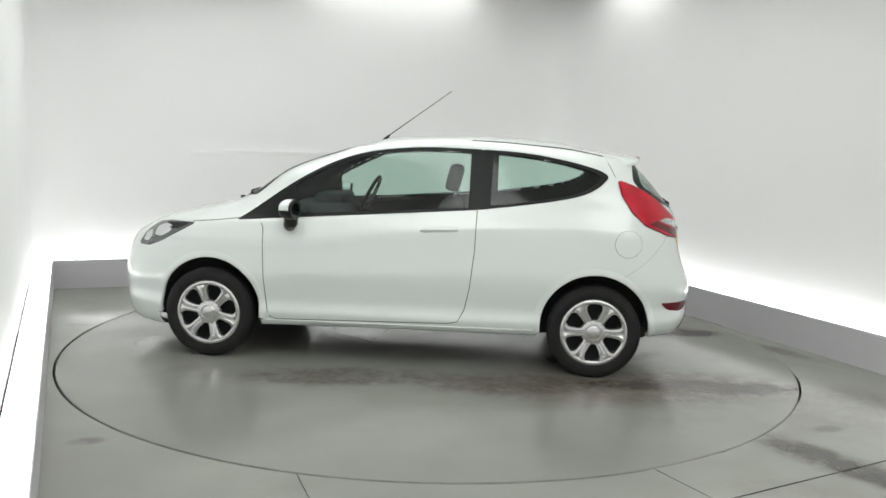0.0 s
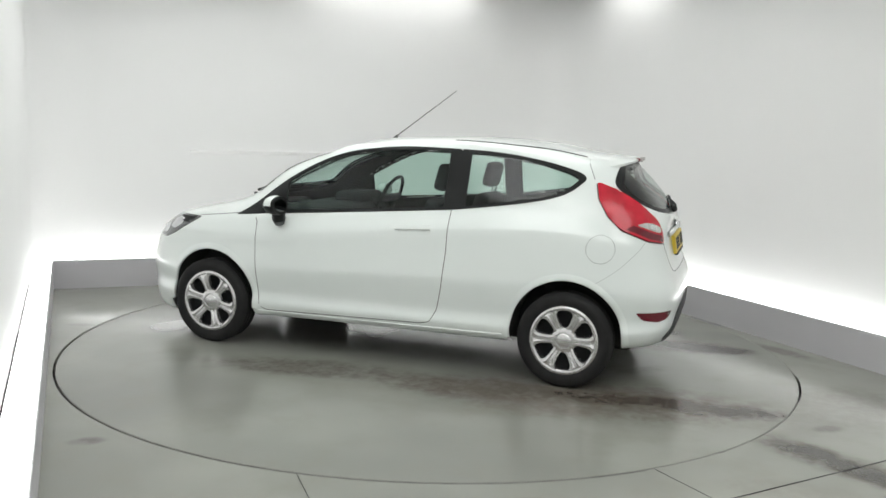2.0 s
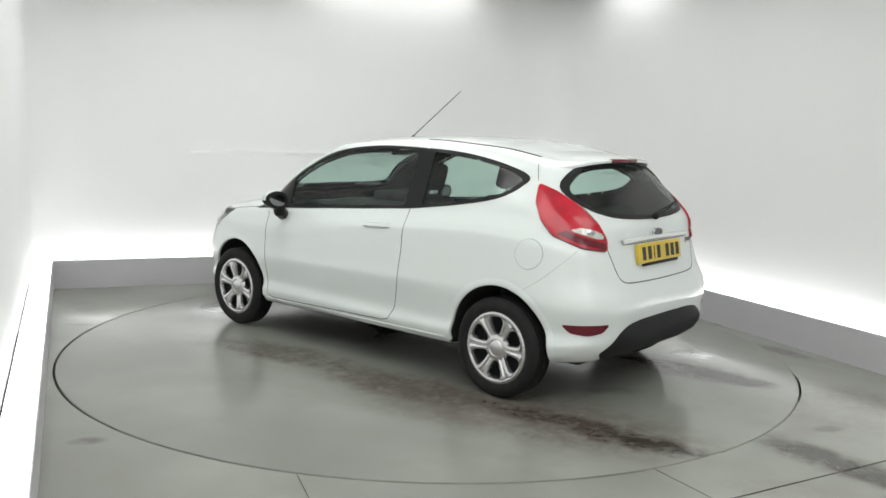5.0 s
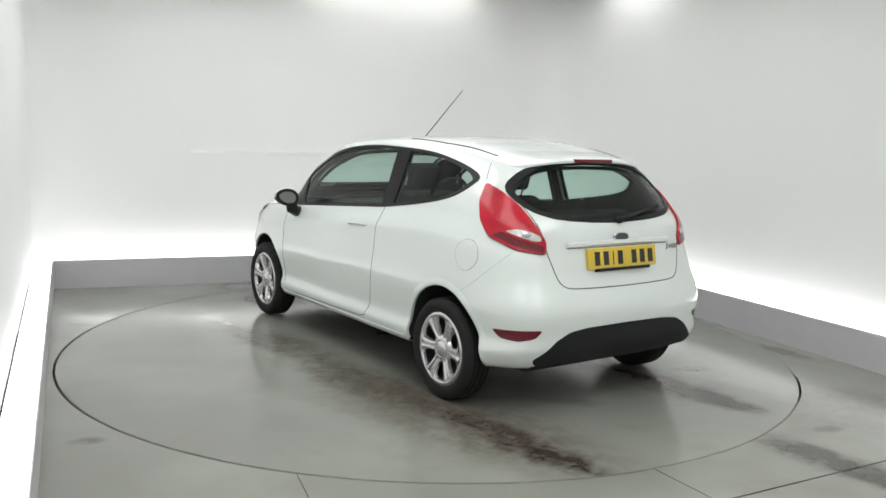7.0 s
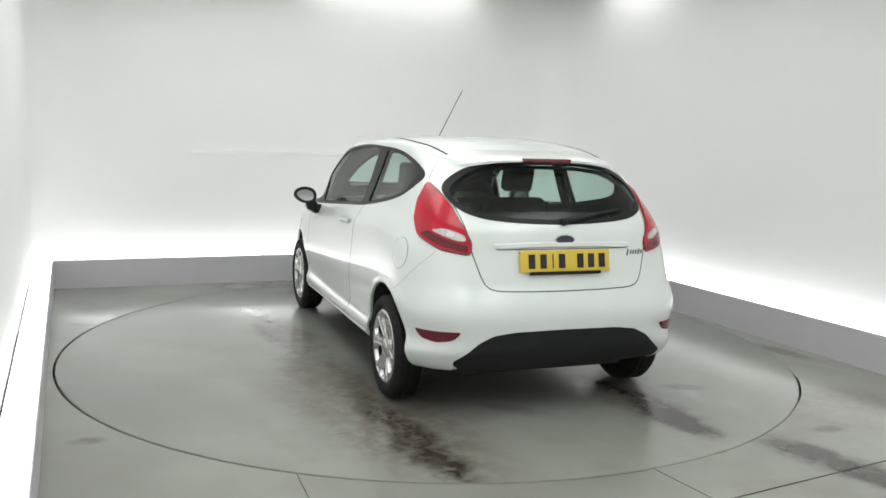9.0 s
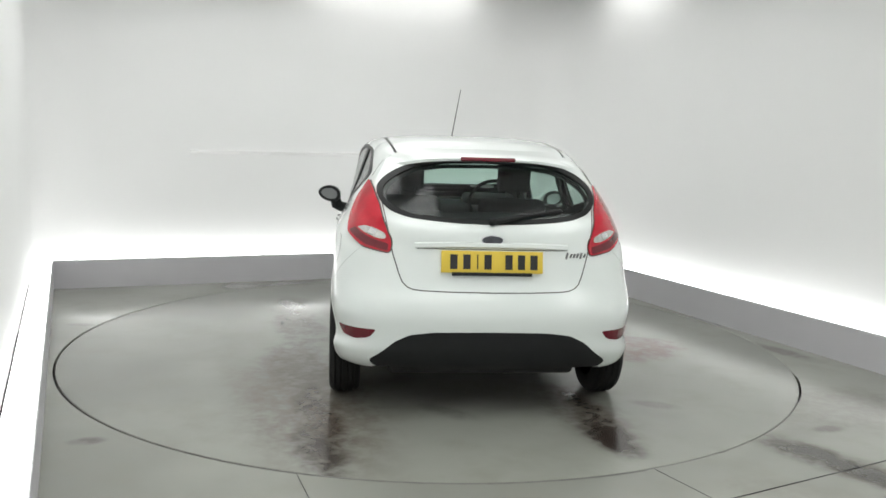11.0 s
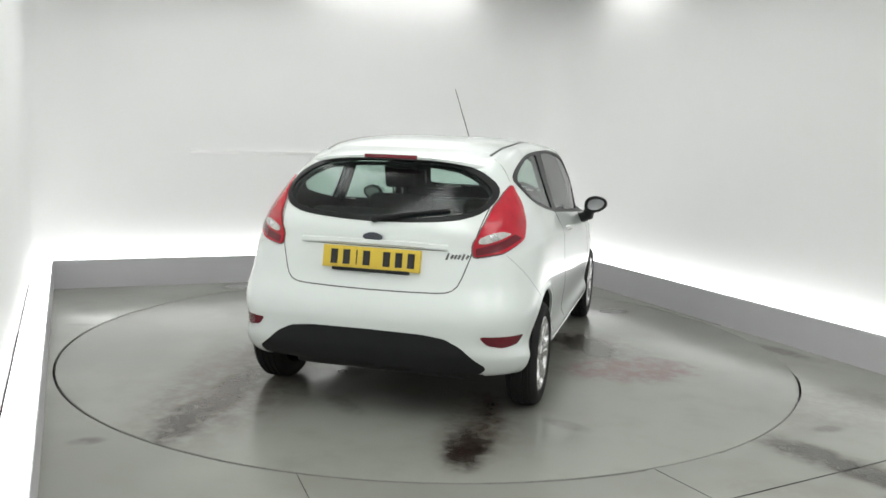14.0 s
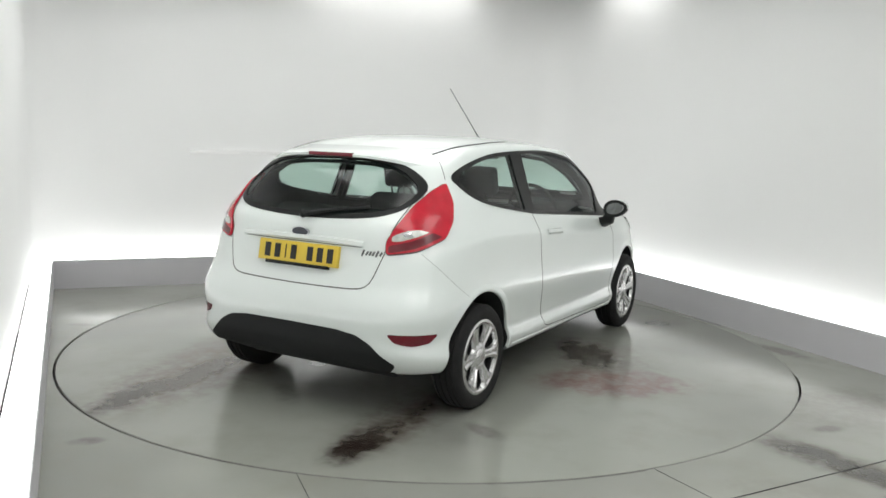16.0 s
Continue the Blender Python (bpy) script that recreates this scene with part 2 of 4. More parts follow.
def studio():
    # ground: floor sheet with a round hole for the turntable
    bm = bmesh.new()
    n = 180
    ring = [bm.verts.new((RING_C[0] + GAP_R * math.cos(2 * math.pi * k / n), RING_C[1] + GAP_R * math.sin(2 * math.pi * k / n), 0)) for k in range(n)]
    rim = [bm.verts.new((v.co.x, v.co.y, -0.05)) for v in ring]
    far = []
    for k in range(n):
        d = V2(math.cos(2 * math.pi * k / n), math.sin(2 * math.pi * k / n))
        best = 1e9
        for i in range(4):
            a, b = OUTQ[i], OUTQ[(i + 1) % 4]
            e = b - a
            den = d.x * e.y - d.y * e.x
            if abs(den) > 1e-9:
                t = ((a.x - RING_C[0]) * e.y - (a.y - RING_C[1]) * e.x) / den
                s_ = ((a.x - RING_C[0]) * d.y - (a.y - RING_C[1]) * d.x) / den
                if t > 0 and -1e-6 <= s_ <= 1 + 1e-6:
                    best = min(best, t)
        far.append(bm.verts.new((RING_C[0] + d.x * best, RING_C[1] + d.y * best, 0)))
    for k in range(n):
        j = (k + 1) % n
        bm.faces.new((ring[k], ring[j], far[j], far[k]))
        bm.faces.new((ring[k], rim[k], rim[j], ring[j]))
    floor_mat = stained_floor("grey_floor_paint", (0.262, 0.268, 0.238), 0.21, FLOOR_STAINS_AND_TONE, FLOOR_WET)
    tagged(part("floor", bm, floor_mat, smooth=False), "worn grey painted concrete floor with a round cut-out", "floor", kind="structure")
    bm = bmesh.new()
    prism(bm, [(2.7 * math.cos(2 * math.pi * k / 60), 2.7 * math.sin(2 * math.pi * k / 60)) for k in range(60)], -0.12, -0.06)
    tagged(part("pit_floor", bm, M_SEAM, smooth=False), "dark pit under the turntable", "pit", kind="structure")

    # floor seams
    for a, b in (((-0.571, -2.415), (-0.41, -2.85)), ((1.056, -2.24), (1.40, -2.86)), ((1.22, -2.597), (2.90, -1.70))):
        bm = bmesh.new()
        a, b = V2(*a), V2(*b)
        s_ = (b - a).normalized()
        w = V2(-s_.y, s_.x) * (0.003 if b.x > 2 else 0.0015 if b.x < 0 else 0.0007)
        prism(bm, [a - w, b - w, b + w, a + w], 0.0005, 0.0022)
        tagged(part("floor_joint", bm, M_SEAM, smooth=False), "thin dark joint in the floor", "floor joint", kind="structure")

    # worn filler that half closes the gap round the turntable
    for a0, a1, left_open in ((-103, -66, 0.008), (-66, -54, 0.0), (-54, -27, 0.0012), (-14, 22, 0.0), (22, 138, 0.0085), (138, 186, 0.0085)):
        bm = bmesh.new()
        prev = None
        for k in range(41):
            a = radians(a0 + (a1 - a0) * k / 40)
            ends = min(1.0, 0.3 + k / 4, 0.3 + (40 - k) / 4)
            r0 = GAP_R - (GAP_R - DISC_R - left_open - 0.0002) * ends
            row = [bm.verts.new((RING_C[0] + r * math.cos(a), RING_C[1] + r * math.sin(a), z)) for r, z in ((r0, -0.03), (r0, -0.002), (GAP_R + 0.0005, -0.001))]
            if prev:
                for i in range(2):
                    bm.faces.new((prev[i], prev[i + 1], row[i + 1], row[i]))
            prev = row
        tagged(part("joint_filler", bm, floor_mat), "grey filler in the gap round the turntable", "joint filler", kind="structure")

    # plinth, lights, walls
    names = ("far", "right", "near", "left")
    for i, nm in enumerate(names):
        j = (i + 1) % 4
        bm = bmesh.new()
        prism(bm, [INNER[i], TOPQ[i], TOPQ[j], INNER[j]], 0.0, PLINTH_H)
        bmesh.ops.bevel(bm, geom=[e for e in bm.edges if min(v.co.z for v in e.verts) > 0.1 and (e.verts[0].co - e.verts[1].co).length > 0.6], offset=0.006, segments=2, affect="EDGES")
        tagged(part("plinth_" + nm, bm, M_PLINTH), "low white-grey painted plinth along the wall", "plinth", kind="structure")
        lip = offset_quad(INNER, 0.006)
        bm = bmesh.new()
        prism(bm, [lip[i], TOPQ[i], TOPQ[j], lip[j]], PLINTH_H + 0.002, PLINTH_H + 0.008)
        led = empty("led_strip")
        part("diffuser", bm, M_LED, led, smooth=False)
        bm = bmesh.new()
        edge = offset_quad(INNER, 0.0005)
        prism(bm, [edge[i], lip[i], lip[j], edge[j]], PLINTH_H + 0.001, PLINTH_H + 0.010)
        part("channel", bm, M_WALL, led, "white edge profile", smooth=False)
        tagged(led, "glowing white light strip along the plinth top", "light strip", group="plinth lights")
    # dark joint and a small clip on top of the left plinth
    out = V2(DIR_LEFT.y, -DIR_LEFT.x)
    bm = bmesh.new()
    a, b = C_LEFT + DIR_LEFT * 1.14 + out * 0.1445, C_LEFT + DIR_LEFT * 4.9 + out * 0.1415
    prism(bm, [a - out * 0.0022, b - out * 0.0022, b + out * 0.0022, a + out * 0.0022], PLINTH_H + 0.004, PLINTH_H + 0.0125)
    tagged(part("plinth_joint", bm, M_SEAM, smooth=False), "thin dark joint behind the light strip", "joint", kind="structure")
    bm = bmesh.new()
    c = C_LEFT + DIR_LEFT * 1.06 + out * 0.06
    prism(bm, [c + DIR_LEFT * u + out * v for u, v in ((-0.03, -0.008), (0.03, -0.008), (0.03, 0.012), (-0.03, 0.012))], PLINTH_H + 0.009, PLINTH_H + 0.016)
    tagged(part("strip_clip", bm, M_WALL, smooth=False), "small white clip on the light strip", "clip")
    # one wall sheet with rounded corners, up to the ceiling
    pts = rounded(WALLQ, 0.55, 14)
    bm = bmesh.new()
    rows = []
    for z in (0.0, 0.4, 1.0, 1.6, 2.2, ROOM_H):
        rows.append([bm.verts.new((p.x, p.y, z)) for p in pts])
    for a, b in zip(rows, rows[1:]):
        for k in range(len(pts)):
            j = (k + 1) % len(pts)
            bm.faces.new((a[k], a[j], b[j], b[k]))
    wall = part("wall", bm, M_WALL)
    sol = wall.modifiers.new("thickness", "SOLIDIFY")
    sol.thickness, sol.offset = 0.12, 1
    tagged(wall, "plain white studio wall with rounded corners", "wall", kind="structure")
    bm = bmesh.new()
    prism(bm, [p for p in offset_quad(INNER, WALL_OFF + 0.3)], ROOM_H, ROOM_H + 0.1)
    tagged(part("ceiling", bm, M_CEIL, smooth=False), "plain white studio ceiling", "ceiling", kind="structure")
    # thin ledge on the far wall
    bm = bmesh.new()
    a = WALLQ[0] + DIR_FAR * 1.36
    b = a + DIR_FAR * 2.0
    nrm = V2(DIR_FAR.y, -DIR_FAR.x)
    lo = [bm.verts.new((q.x, q.y, z)) for q, z in ((a, 1.222), (a + nrm * 0.035, 1.250), (a + nrm * 0.035, 1.258), (a, 1.260))]
    hi = [bm.verts.new((q.x, q.y, z)) for q, z in ((b, 1.222), (b + nrm * 0.035, 1.250), (b + nrm * 0.035, 1.258), (b, 1.260))]
    for k in range(4):
        bm.faces.new((lo[k], lo[(k + 1) % 4], hi[(k + 1) % 4], hi[k]))
    bm.faces.new(lo)
    bm.faces.new(hi)
    tagged(part("wall_trim", bm, M_WALL), "thin white ledge on the studio wall", "ledge", kind="structure")
    # ceiling light panels out of view; the near pair lengthened to brighten the car
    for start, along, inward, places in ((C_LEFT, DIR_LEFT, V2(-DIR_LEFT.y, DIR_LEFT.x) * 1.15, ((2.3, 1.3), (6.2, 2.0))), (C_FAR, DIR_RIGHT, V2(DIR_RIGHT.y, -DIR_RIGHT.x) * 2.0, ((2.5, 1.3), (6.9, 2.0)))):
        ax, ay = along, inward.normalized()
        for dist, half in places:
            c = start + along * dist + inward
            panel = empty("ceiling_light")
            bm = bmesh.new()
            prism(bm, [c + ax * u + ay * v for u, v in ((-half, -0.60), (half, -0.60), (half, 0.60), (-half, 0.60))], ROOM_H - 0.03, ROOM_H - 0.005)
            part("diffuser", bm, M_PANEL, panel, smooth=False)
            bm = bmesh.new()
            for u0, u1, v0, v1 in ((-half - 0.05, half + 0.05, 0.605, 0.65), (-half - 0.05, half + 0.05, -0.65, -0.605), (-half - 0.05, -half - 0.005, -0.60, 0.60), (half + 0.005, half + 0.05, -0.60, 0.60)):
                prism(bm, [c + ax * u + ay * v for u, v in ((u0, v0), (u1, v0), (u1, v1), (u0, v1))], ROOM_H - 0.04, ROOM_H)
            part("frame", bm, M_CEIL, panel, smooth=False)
            tagged(panel, "glowing white ceiling light panel, out of view", "ceiling light", group="ceiling lights")


def wall_washers():
    """Two slim lamps under the ceiling close to the far corner."""
    for c, d, inward, half in ((WALLQ[0] + DIR_FAR * 3.40, DIR_FAR, V2(DIR_FAR.y, -DIR_FAR.x), 0.85), (WALLQ[1] + DIR_RIGHT * 1.35, DIR_RIGHT, V2(DIR_RIGHT.y, -DIR_RIGHT.x), 0.45)):
        c = c + inward * 0.16
        lamp = empty("wall_washer")
        bm = bmesh.new()
        prism(bm, [c + d * u + inward * v for u, v in ((-half, -0.06), (half, -0.06), (half, 0.06), (-half, 0.06))], ROOM_H - 0.035, ROOM_H - 0.02)
        part("diffuser", bm, M_WASHER, lamp, smooth=False)
        bm = bmesh.new()
        prism(bm, [c + d * u + inward * v for u, v in ((-half, -0.07), (half, -0.07), (half, 0.07), (-half, 0.07))], ROOM_H - 0.018, ROOM_H)
        part("housing", bm, M_CEIL, lamp, smooth=False)
        tagged(lamp, "slim glowing ceiling lamp washing the wall", "ceiling lamp", group="wall washers")


TAR = (0.055, 0.052, 0.045)
FLOOR_STAINS_AND_TONE = [(2.00, -2.12, -53, 0.80, 0.24, 0.9, (0.085, 0.074, 0.060)), (1.92, -2.02, -53, 0.42, 0.17, 0.95, TAR), (2.13, -2.31, -53, 0.42, 0.16, 0.95, TAR), (-1.62, -2.10, 20, 0.13, 0.08, 0.8, (0.10, 0.095, 0.085)),
                (2.15, -1.62, 20, 0.15, 0.08, 0.7, (0.10, 0.095, 0.085)), (2.58, 0.03, -60, 0.45, 0.14, 0.7, (0.12, 0.11, 0.095)), (-2.59, 0.21, 0, 0.18, 0.08, 0.6, (0.13, 0.12, 0.11)), (0.47, -2.67, 0, 0.3, 0.10, 0.9, TAR),
                # first of these: a broad brown patch that darkens the floor's right side
                (2.37, -1.25, 30, 0.9, 0.6, 0.55, (0.15, 0.14, 0.118)), (1.57, -2.43, 0, 0.5, 0.2, 0.4, (0.20, 0.19, 0.165)), (1.98, 1.36, -60, 0.9, 0.15, 0.5, (0.14, 0.13, 0.12))]
BROWN = (0.055, 0.040, 0.032)
DISC_STAINS = [(1.25, -0.95, 2, 1.65, 0.62, 0.75, (0.125, 0.105, 0.085)), (1.55, 0.53, 0, 0.95, 0.36, 0.6, (0.115, 0.098, 0.08)), (-0.1, 1.25, 25, 1.1, 0.6, 0.5, (0.14, 0.115, 0.10)),
               (1.50, -0.93, 2, 1.05, 0.20, 0.9, BROWN), (1.98, -0.98, 8, 0.50, 0.18, 1.0, (0.032, 0.022, 0.017)), (0.5, -0.98, 0, 1.0, 0.34, 0.75, (0.10, 0.085, 0.07)),
               (1.95, 0.51, -3, 0.50, 0.19, 1.0, (0.022, 0.014, 0.011)), (2.05, 0.50, 10, 0.34, 0.14, 1.0, (0.022, 0.014, 0.011)), (1.5, 0.56, 2, 0.55, 0.15, 0.75, BROWN), (0.35, 1.4, 115, 0.75, 0.46, 0.95, (0.175, 0.11, 0.10)),
               (-0.25, 1.1, 30, 0.65, 0.3, 1.0, (0.06, 0.053, 0.046)), (-0.6, -0.9, 5, 1.0, 0.32, 0.7, (0.09, 0.078, 0.065)), (1.54, 0.98, 60, 0.22, 0.1, 0.6, (0.10, 0.09, 0.08)), (1.5, -0.24, 40, 0.3, 0.12, 0.45, (0.12, 0.11, 0.10)),
               (0.9, -1.25, 15, 0.7, 0.25, 0.4, (0.17, 0.15, 0.125)), (1.1, 0.1, 80, 0.6, 0.3, 0.3, (0.17, 0.155, 0.13))]
DISC_WET = [(-1.35, -0.95, 20, 0.55, 0.4), (-1.3, 1.3, -20, 0.6, 0.35), (1.8, 0.92, 10, 0.6, 0.25), (-1.95, -0.2, 80, 0.5, 0.3), (-0.2, 0.2, 0, 1.3, 1.0), (0.9, -0.4, 20, 0.5, 0.3)]
FLOOR_WET = [(-2.6, 0.5, -60, 0.5, 0.2), (2.3, 1.0, -60, 0.6, 0.3), (-1.6, 2.0, 20, 0.8, 0.3)]


def turntable():
    bm = bmesh.new()
    n = 180
    mat = stained_floor("turntable_paint", (0.243, 0.249, 0.222), 0.20, DISC_STAINS, DISC_WET)
    table = empty("turntable")
    lathe(bm, [(0.0, 0.0), (0.8, 0.0), (1.6, 0.0), (DISC_R - 0.006, 0.0), (DISC_R - 0.006, -0.05)], n, "Z")
    bmesh.ops.remove_doubles(bm, verts=bm.verts, dist=1e-5)
    part("deck", bm, mat, table)
    bm = bmesh.new()
    lathe(bm, [(DISC_R - 0.0055, -0.05), (DISC_R - 0.0055, -0.0008), (DISC_R - 0.003, -0.0008), (DISC_R, -0.004), (DISC_R, -0.05)], n, "Z")
    part("rim", bm, M_TABLE_RIM, table, "dark rim of the turntable")
    return tagged(table, "round grey painted turntable with tyre dirt, set in the floor", "turntable")


# ---------------------------------------------------------------- the car body surface
# Level lines from the bottom edge to the roof: rear end, half width (rear, front), front end, roundness (rear, front), heights at x.
LEVELS = [
    (-1.68, 0.70, 0.70, 1.84, 5.0, 3.0, ((-2, 0.240), (-1.5, 0.233), (-0.9, 0.213), (0.9, 0.19), (1.5, 0.15), (2.1, 0.15))),
    (-1.81, 0.80, 0.80, 1.97, 5.0, 3.0, ((-2, 0.263), (-1.55, 0.248), (-0.9, 0.228), (0.9, 0.206), (1.5, 0.16), (2.1, 0.16))),
    (-1.862, 0.836, 0.836, 2.015, 5.2, 3.0, ((-2, 0.35), (-0.9, 0.303), (0.9, 0.285), (2.1, 0.28))),
    (-1.872, 0.818, 0.818, 2.025, 5.2, 3.0, ((-2, 0.44), (-0.9, 0.39), (0.9, 0.37), (2.1, 0.37))),
    (-1.875, 0.838, 0.838, 2.03, 5.2, 3.0, ((-2, 0.568), (-0.9, 0.568), (0.9, 0.54), (2.1, 0.49))),
    (-1.827, 0.828, 0.827, 2.0, 4.6, 2.9, ((-2, 0.695), (-0.9, 0.755), (0.0, 0.725), (0.9, 0.675), (2.1, 0.635))),
    (-1.80, 0.819, 0.825, 1.97, 4.2, 2.8, ((-2, 0.80), (-1.1, 0.89), (0.0, 0.82), (0.8, 0.735), (1.6, 0.72), (2.1, 0.70))),
    (-1.79, 0.803, 0.813, 1.91, 4.0, 3.0, ((-2, 0.87), (-1.1, 0.94), (0.0, 0.87), (0.8, 0.785), (1.6, 0.77), (2.1, 0.74))),
    (-1.775, 0.755, 0.775, 1.70, 4.2, 3.4, ((-2, 0.97), (-1.1, 1.025), (0.0, 0.945), (0.8, 0.87), (1.4, 0.868), (1.8, 0.85))),
    (-1.725, 0.725, 0.745, 1.22, 4.0, 3.4, ((-2, 1.04), (-1.1, 1.10), (0.0, 1.00), (0.7, 0.93), (1.0, 0.93), (1.25, 0.985))),
    (-1.615, 0.665, 0.706, 0.83, 4.0, 3.8, ((-2, 1.18), (-1.1, 1.21), (0.0, 1.18), (0.45, 1.155), (0.85, 1.212))),
    (-1.49, 0.588, 0.652, 0.45, 4.2, 4.0, ((-2, 1.316), (-1.3, 1.324), (-0.9, 1.370), (-0.4, 1.388), (0.0, 1.365), (0.45, 1.342))),
    (-1.42, 0.505, 0.566, 0.31, 4.0, 4.2, ((-2, 1.340), (-1.35, 1.357), (-1.0, 1.403), (-0.5, 1.432), (0.0, 1.414), (0.35, 1.375))),
    (-1.33, 0.30, 0.30, 0.20, 4.0, 3.4, ((-2, 1.358), (-1.33, 1.372), (-1.0, 1.428), (-0.5, 1.456), (0.0, 1.440), (0.35, 1.408))),
    (-1.30, 0.0, 0.0, 0.17, 4.0, 3.4, ((-2, 1.362), (-1.33, 1.376), (-1.0, 1.433), (-0.5, 1.460), (0.0, 1.445), (0.35, 1.418))),
]
XR0, XF0 = -0.98, 0.98


def smooth_at(table, x):
    """Smooth interpolation in a table of (x, value)."""
    xs = [a for a, _ in table]
    if x <= xs[0]:
        return table[0][1]
    for i in range(len(xs) - 1):
        if x <= xs[i + 1]:
            t = (x - xs[i]) / (xs[i + 1] - xs[i])
            v = [table[max(0, min(len(xs) - 1, i + k))][1] for k in (-1, 0, 1, 2)]
            h = [table[max(0, min(len(xs) - 1, i + k))][0] for k in (-1, 0, 1, 2)]
            m0 = (v[2] - v[0]) / max(1e-6, h[2] - h[0]) * (h[2] - h[1])
            m1 = (v[3] - v[1]) / max(1e-6, h[3] - h[1]) * (h[2] - h[1])
            return (2 * t**3 - 3 * t**2 + 1) * v[1] + (t**3 - 2 * t**2 + t) * m0 + (-2 * t**3 + 3 * t**2) * v[2] + (t**3 - t**2) * m1
    return table[-1][1]


def quarter(e, lx, ly, n):
    """A quarter of a superellipse in even steps, from the end to the flank, as fractions of its half axes."""
    fine = []
    for k in range(601):
        a = 0.5 * math.pi * (k / 600)
        fine.append((max(0.0, math.cos(a)) ** (2 / e), math.sin(a) ** (2 / e)))
    fine[-1] = (0.0, 1.0)
    run = [0.0]
    for p, q in zip(fine, fine[1:]):
        run.append(run[-1] + math.hypot((q[0] - p[0]) * lx, (q[1] - p[1]) * ly))
    out, i = [], 0
    for k in range(n + 1):
        want = run[-1] * k / n
        while i < 599 and run[i + 1] < want:
            i += 1
        t = (want - run[i]) / max(1e-9, run[i + 1] - run[i])
        out.append((fine[i][0] + (fine[i + 1][0] - fine[i][0]) * t, fine[i][1] + (fine[i + 1][1] - fine[i][1]) * t))
    return out


def level_points(lv, n_rear=60, n_side=104, n_front=50):
    xr, wr, wf, xf, nr, nf, zs = lv
    xr0, xf0 = max(XR0, xr * 0.56), min(XF0, xf * 0.45)
    out = []
    for c, s in quarter(nr, abs(xr - xr0), max(wr, 0.05), n_rear)[:-1]:
        out.append([xr0 + (xr - xr0) * c, wr * s])
    for k in range(n_side):
        t = k / n_side
        out.append([xr0 + (xf0 - xr0) * t, wr + (wf - wr) * t])
    for c, s in reversed(quarter(nf, abs(xf - xf0), max(wf, 0.05), n_front)):
        out.append([xf0 + (xf - xf0) * c, wf * s])
    return [Vector((x, y, smooth_at(zs, x))) for x, y in out]


def body_grid(sub=6):
    base = [level_points(lv) for lv in LEVELS]
    rows = []
    m = len(base)
    for i in range(m - 1):
        p = [base[max(0, min(m - 1, i + k))] for k in (-1, 0, 1, 2)]
        for s in range(sub):
            t = s / sub
            t2, t3 = t * t, t * t * t
            w = (-0.5 * t3 + t2 - 0.5 * t, 1.5 * t3 - 2.5 * t2 + 1, -1.5 * t3 + 2 * t2 + 0.5 * t, 0.5 * t3 - 0.5 * t2)
            rows.append([sum((p[k][j] * w[k] for k in range(4)), Vector()) for j in range(len(base[0]))])
    rows.append(base[-1])
    return rows


GRID = body_grid()
for row in GRID:
    row[0].y = row[-1].y = 0.0


def grid_mesh(shift=0.0, drop=None, close=True):
    """The body's skin as a bmesh, both sides; faces for which drop(centre) holds are left out."""
    bm = bmesh.new()
    R, C = len(GRID), len(GRID[0])
    nrm = [[None] * C for _ in range(R)]
    for i in range(R):
        for j in range(C):
            du = GRID[i][min(C - 1, j + 1)] - GRID[i][max(0, j - 1)]
            dv = GRID[min(R - 1, i + 1)][j] - GRID[max(0, i - 1)][j]
            nv = dv.cross(du)
            nrm[i][j] = nv.normalized() if nv.length > 1e-9 else Vector((0, 0, 1))
    for sy in (1, -1):
        vs = []
        for i in range(R):
            vs.append([])
            for j in range(C):
                p = GRID[i][j] - nrm[i][j] * shift
                vs[i].append(bm.verts.new((p.x, sy * max(0.0, p.y), p.z)))
        for i in range(R - 1):
            for j in range(C - 1):
                q = (vs[i][j], vs[i][j + 1], vs[i + 1][j + 1], vs[i + 1][j])
                if drop is not None and drop(sum((v.co for v in q), Vector()) / 4):
                    continue
                bm.faces.new(q if sy < 0 else q[::-1])
    bmesh.ops.remove_doubles(bm, verts=bm.verts, dist=2e-4)
    bmesh.ops.delete(bm, geom=[v for v in bm.verts if not v.link_faces], context="VERTS")
    return bm


_skin = grid_mesh()
SKIN = BVHTree.FromBMesh(_skin)
_skin.free()
Q = math.sqrt(0.5)


def on_skin(view, u, v, off=0.0):
    """The place where a straight look at the body from a side meets it, lifted by off."""
    if view == "left":
        o, d = Vector((u, 3, v)), Vector((0, -1, 0))
    elif view == "right":
        o, d = Vector((u, -3, v)), Vector((0, 1, 0))
    elif view == "rear":
        o, d = Vector((-5, u, v)), Vector((1, 0, 0))
    elif view == "front":
        o, d = Vector((5, u, v)), Vector((-1, 0, 0))
    elif view == "top":
        o, d = Vector((u, v, 4)), Vector((0, 0, -1))
    elif view == "corner_left":
        o, d = Vector((-u * Q - 4 * Q, -u * Q + 4 * Q, v)), Vector((Q, -Q, 0))
    else:
        o, d = Vector((-u * Q - 4 * Q, u * Q - 4 * Q, v)), Vector((Q, Q, 0))
    p, n, _, _ = SKIN.ray_cast(o, d)
    if p is None:
        p, n, _, _ = SKIN.find_nearest(o + d * 3.3)
    if n.dot(d) > 0:
        n = -n
    return p + n * off


def inside(poly, x, y):
    c = False
    for i in range(len(poly)):
        (x0, y0), (x1, y1) = poly[i - 1], poly[i]
        if (y0 > y) != (y1 > y) and x < (x1 - x0) * (y - y0) / (y1 - y0) + x0:
            c = not c
    return c


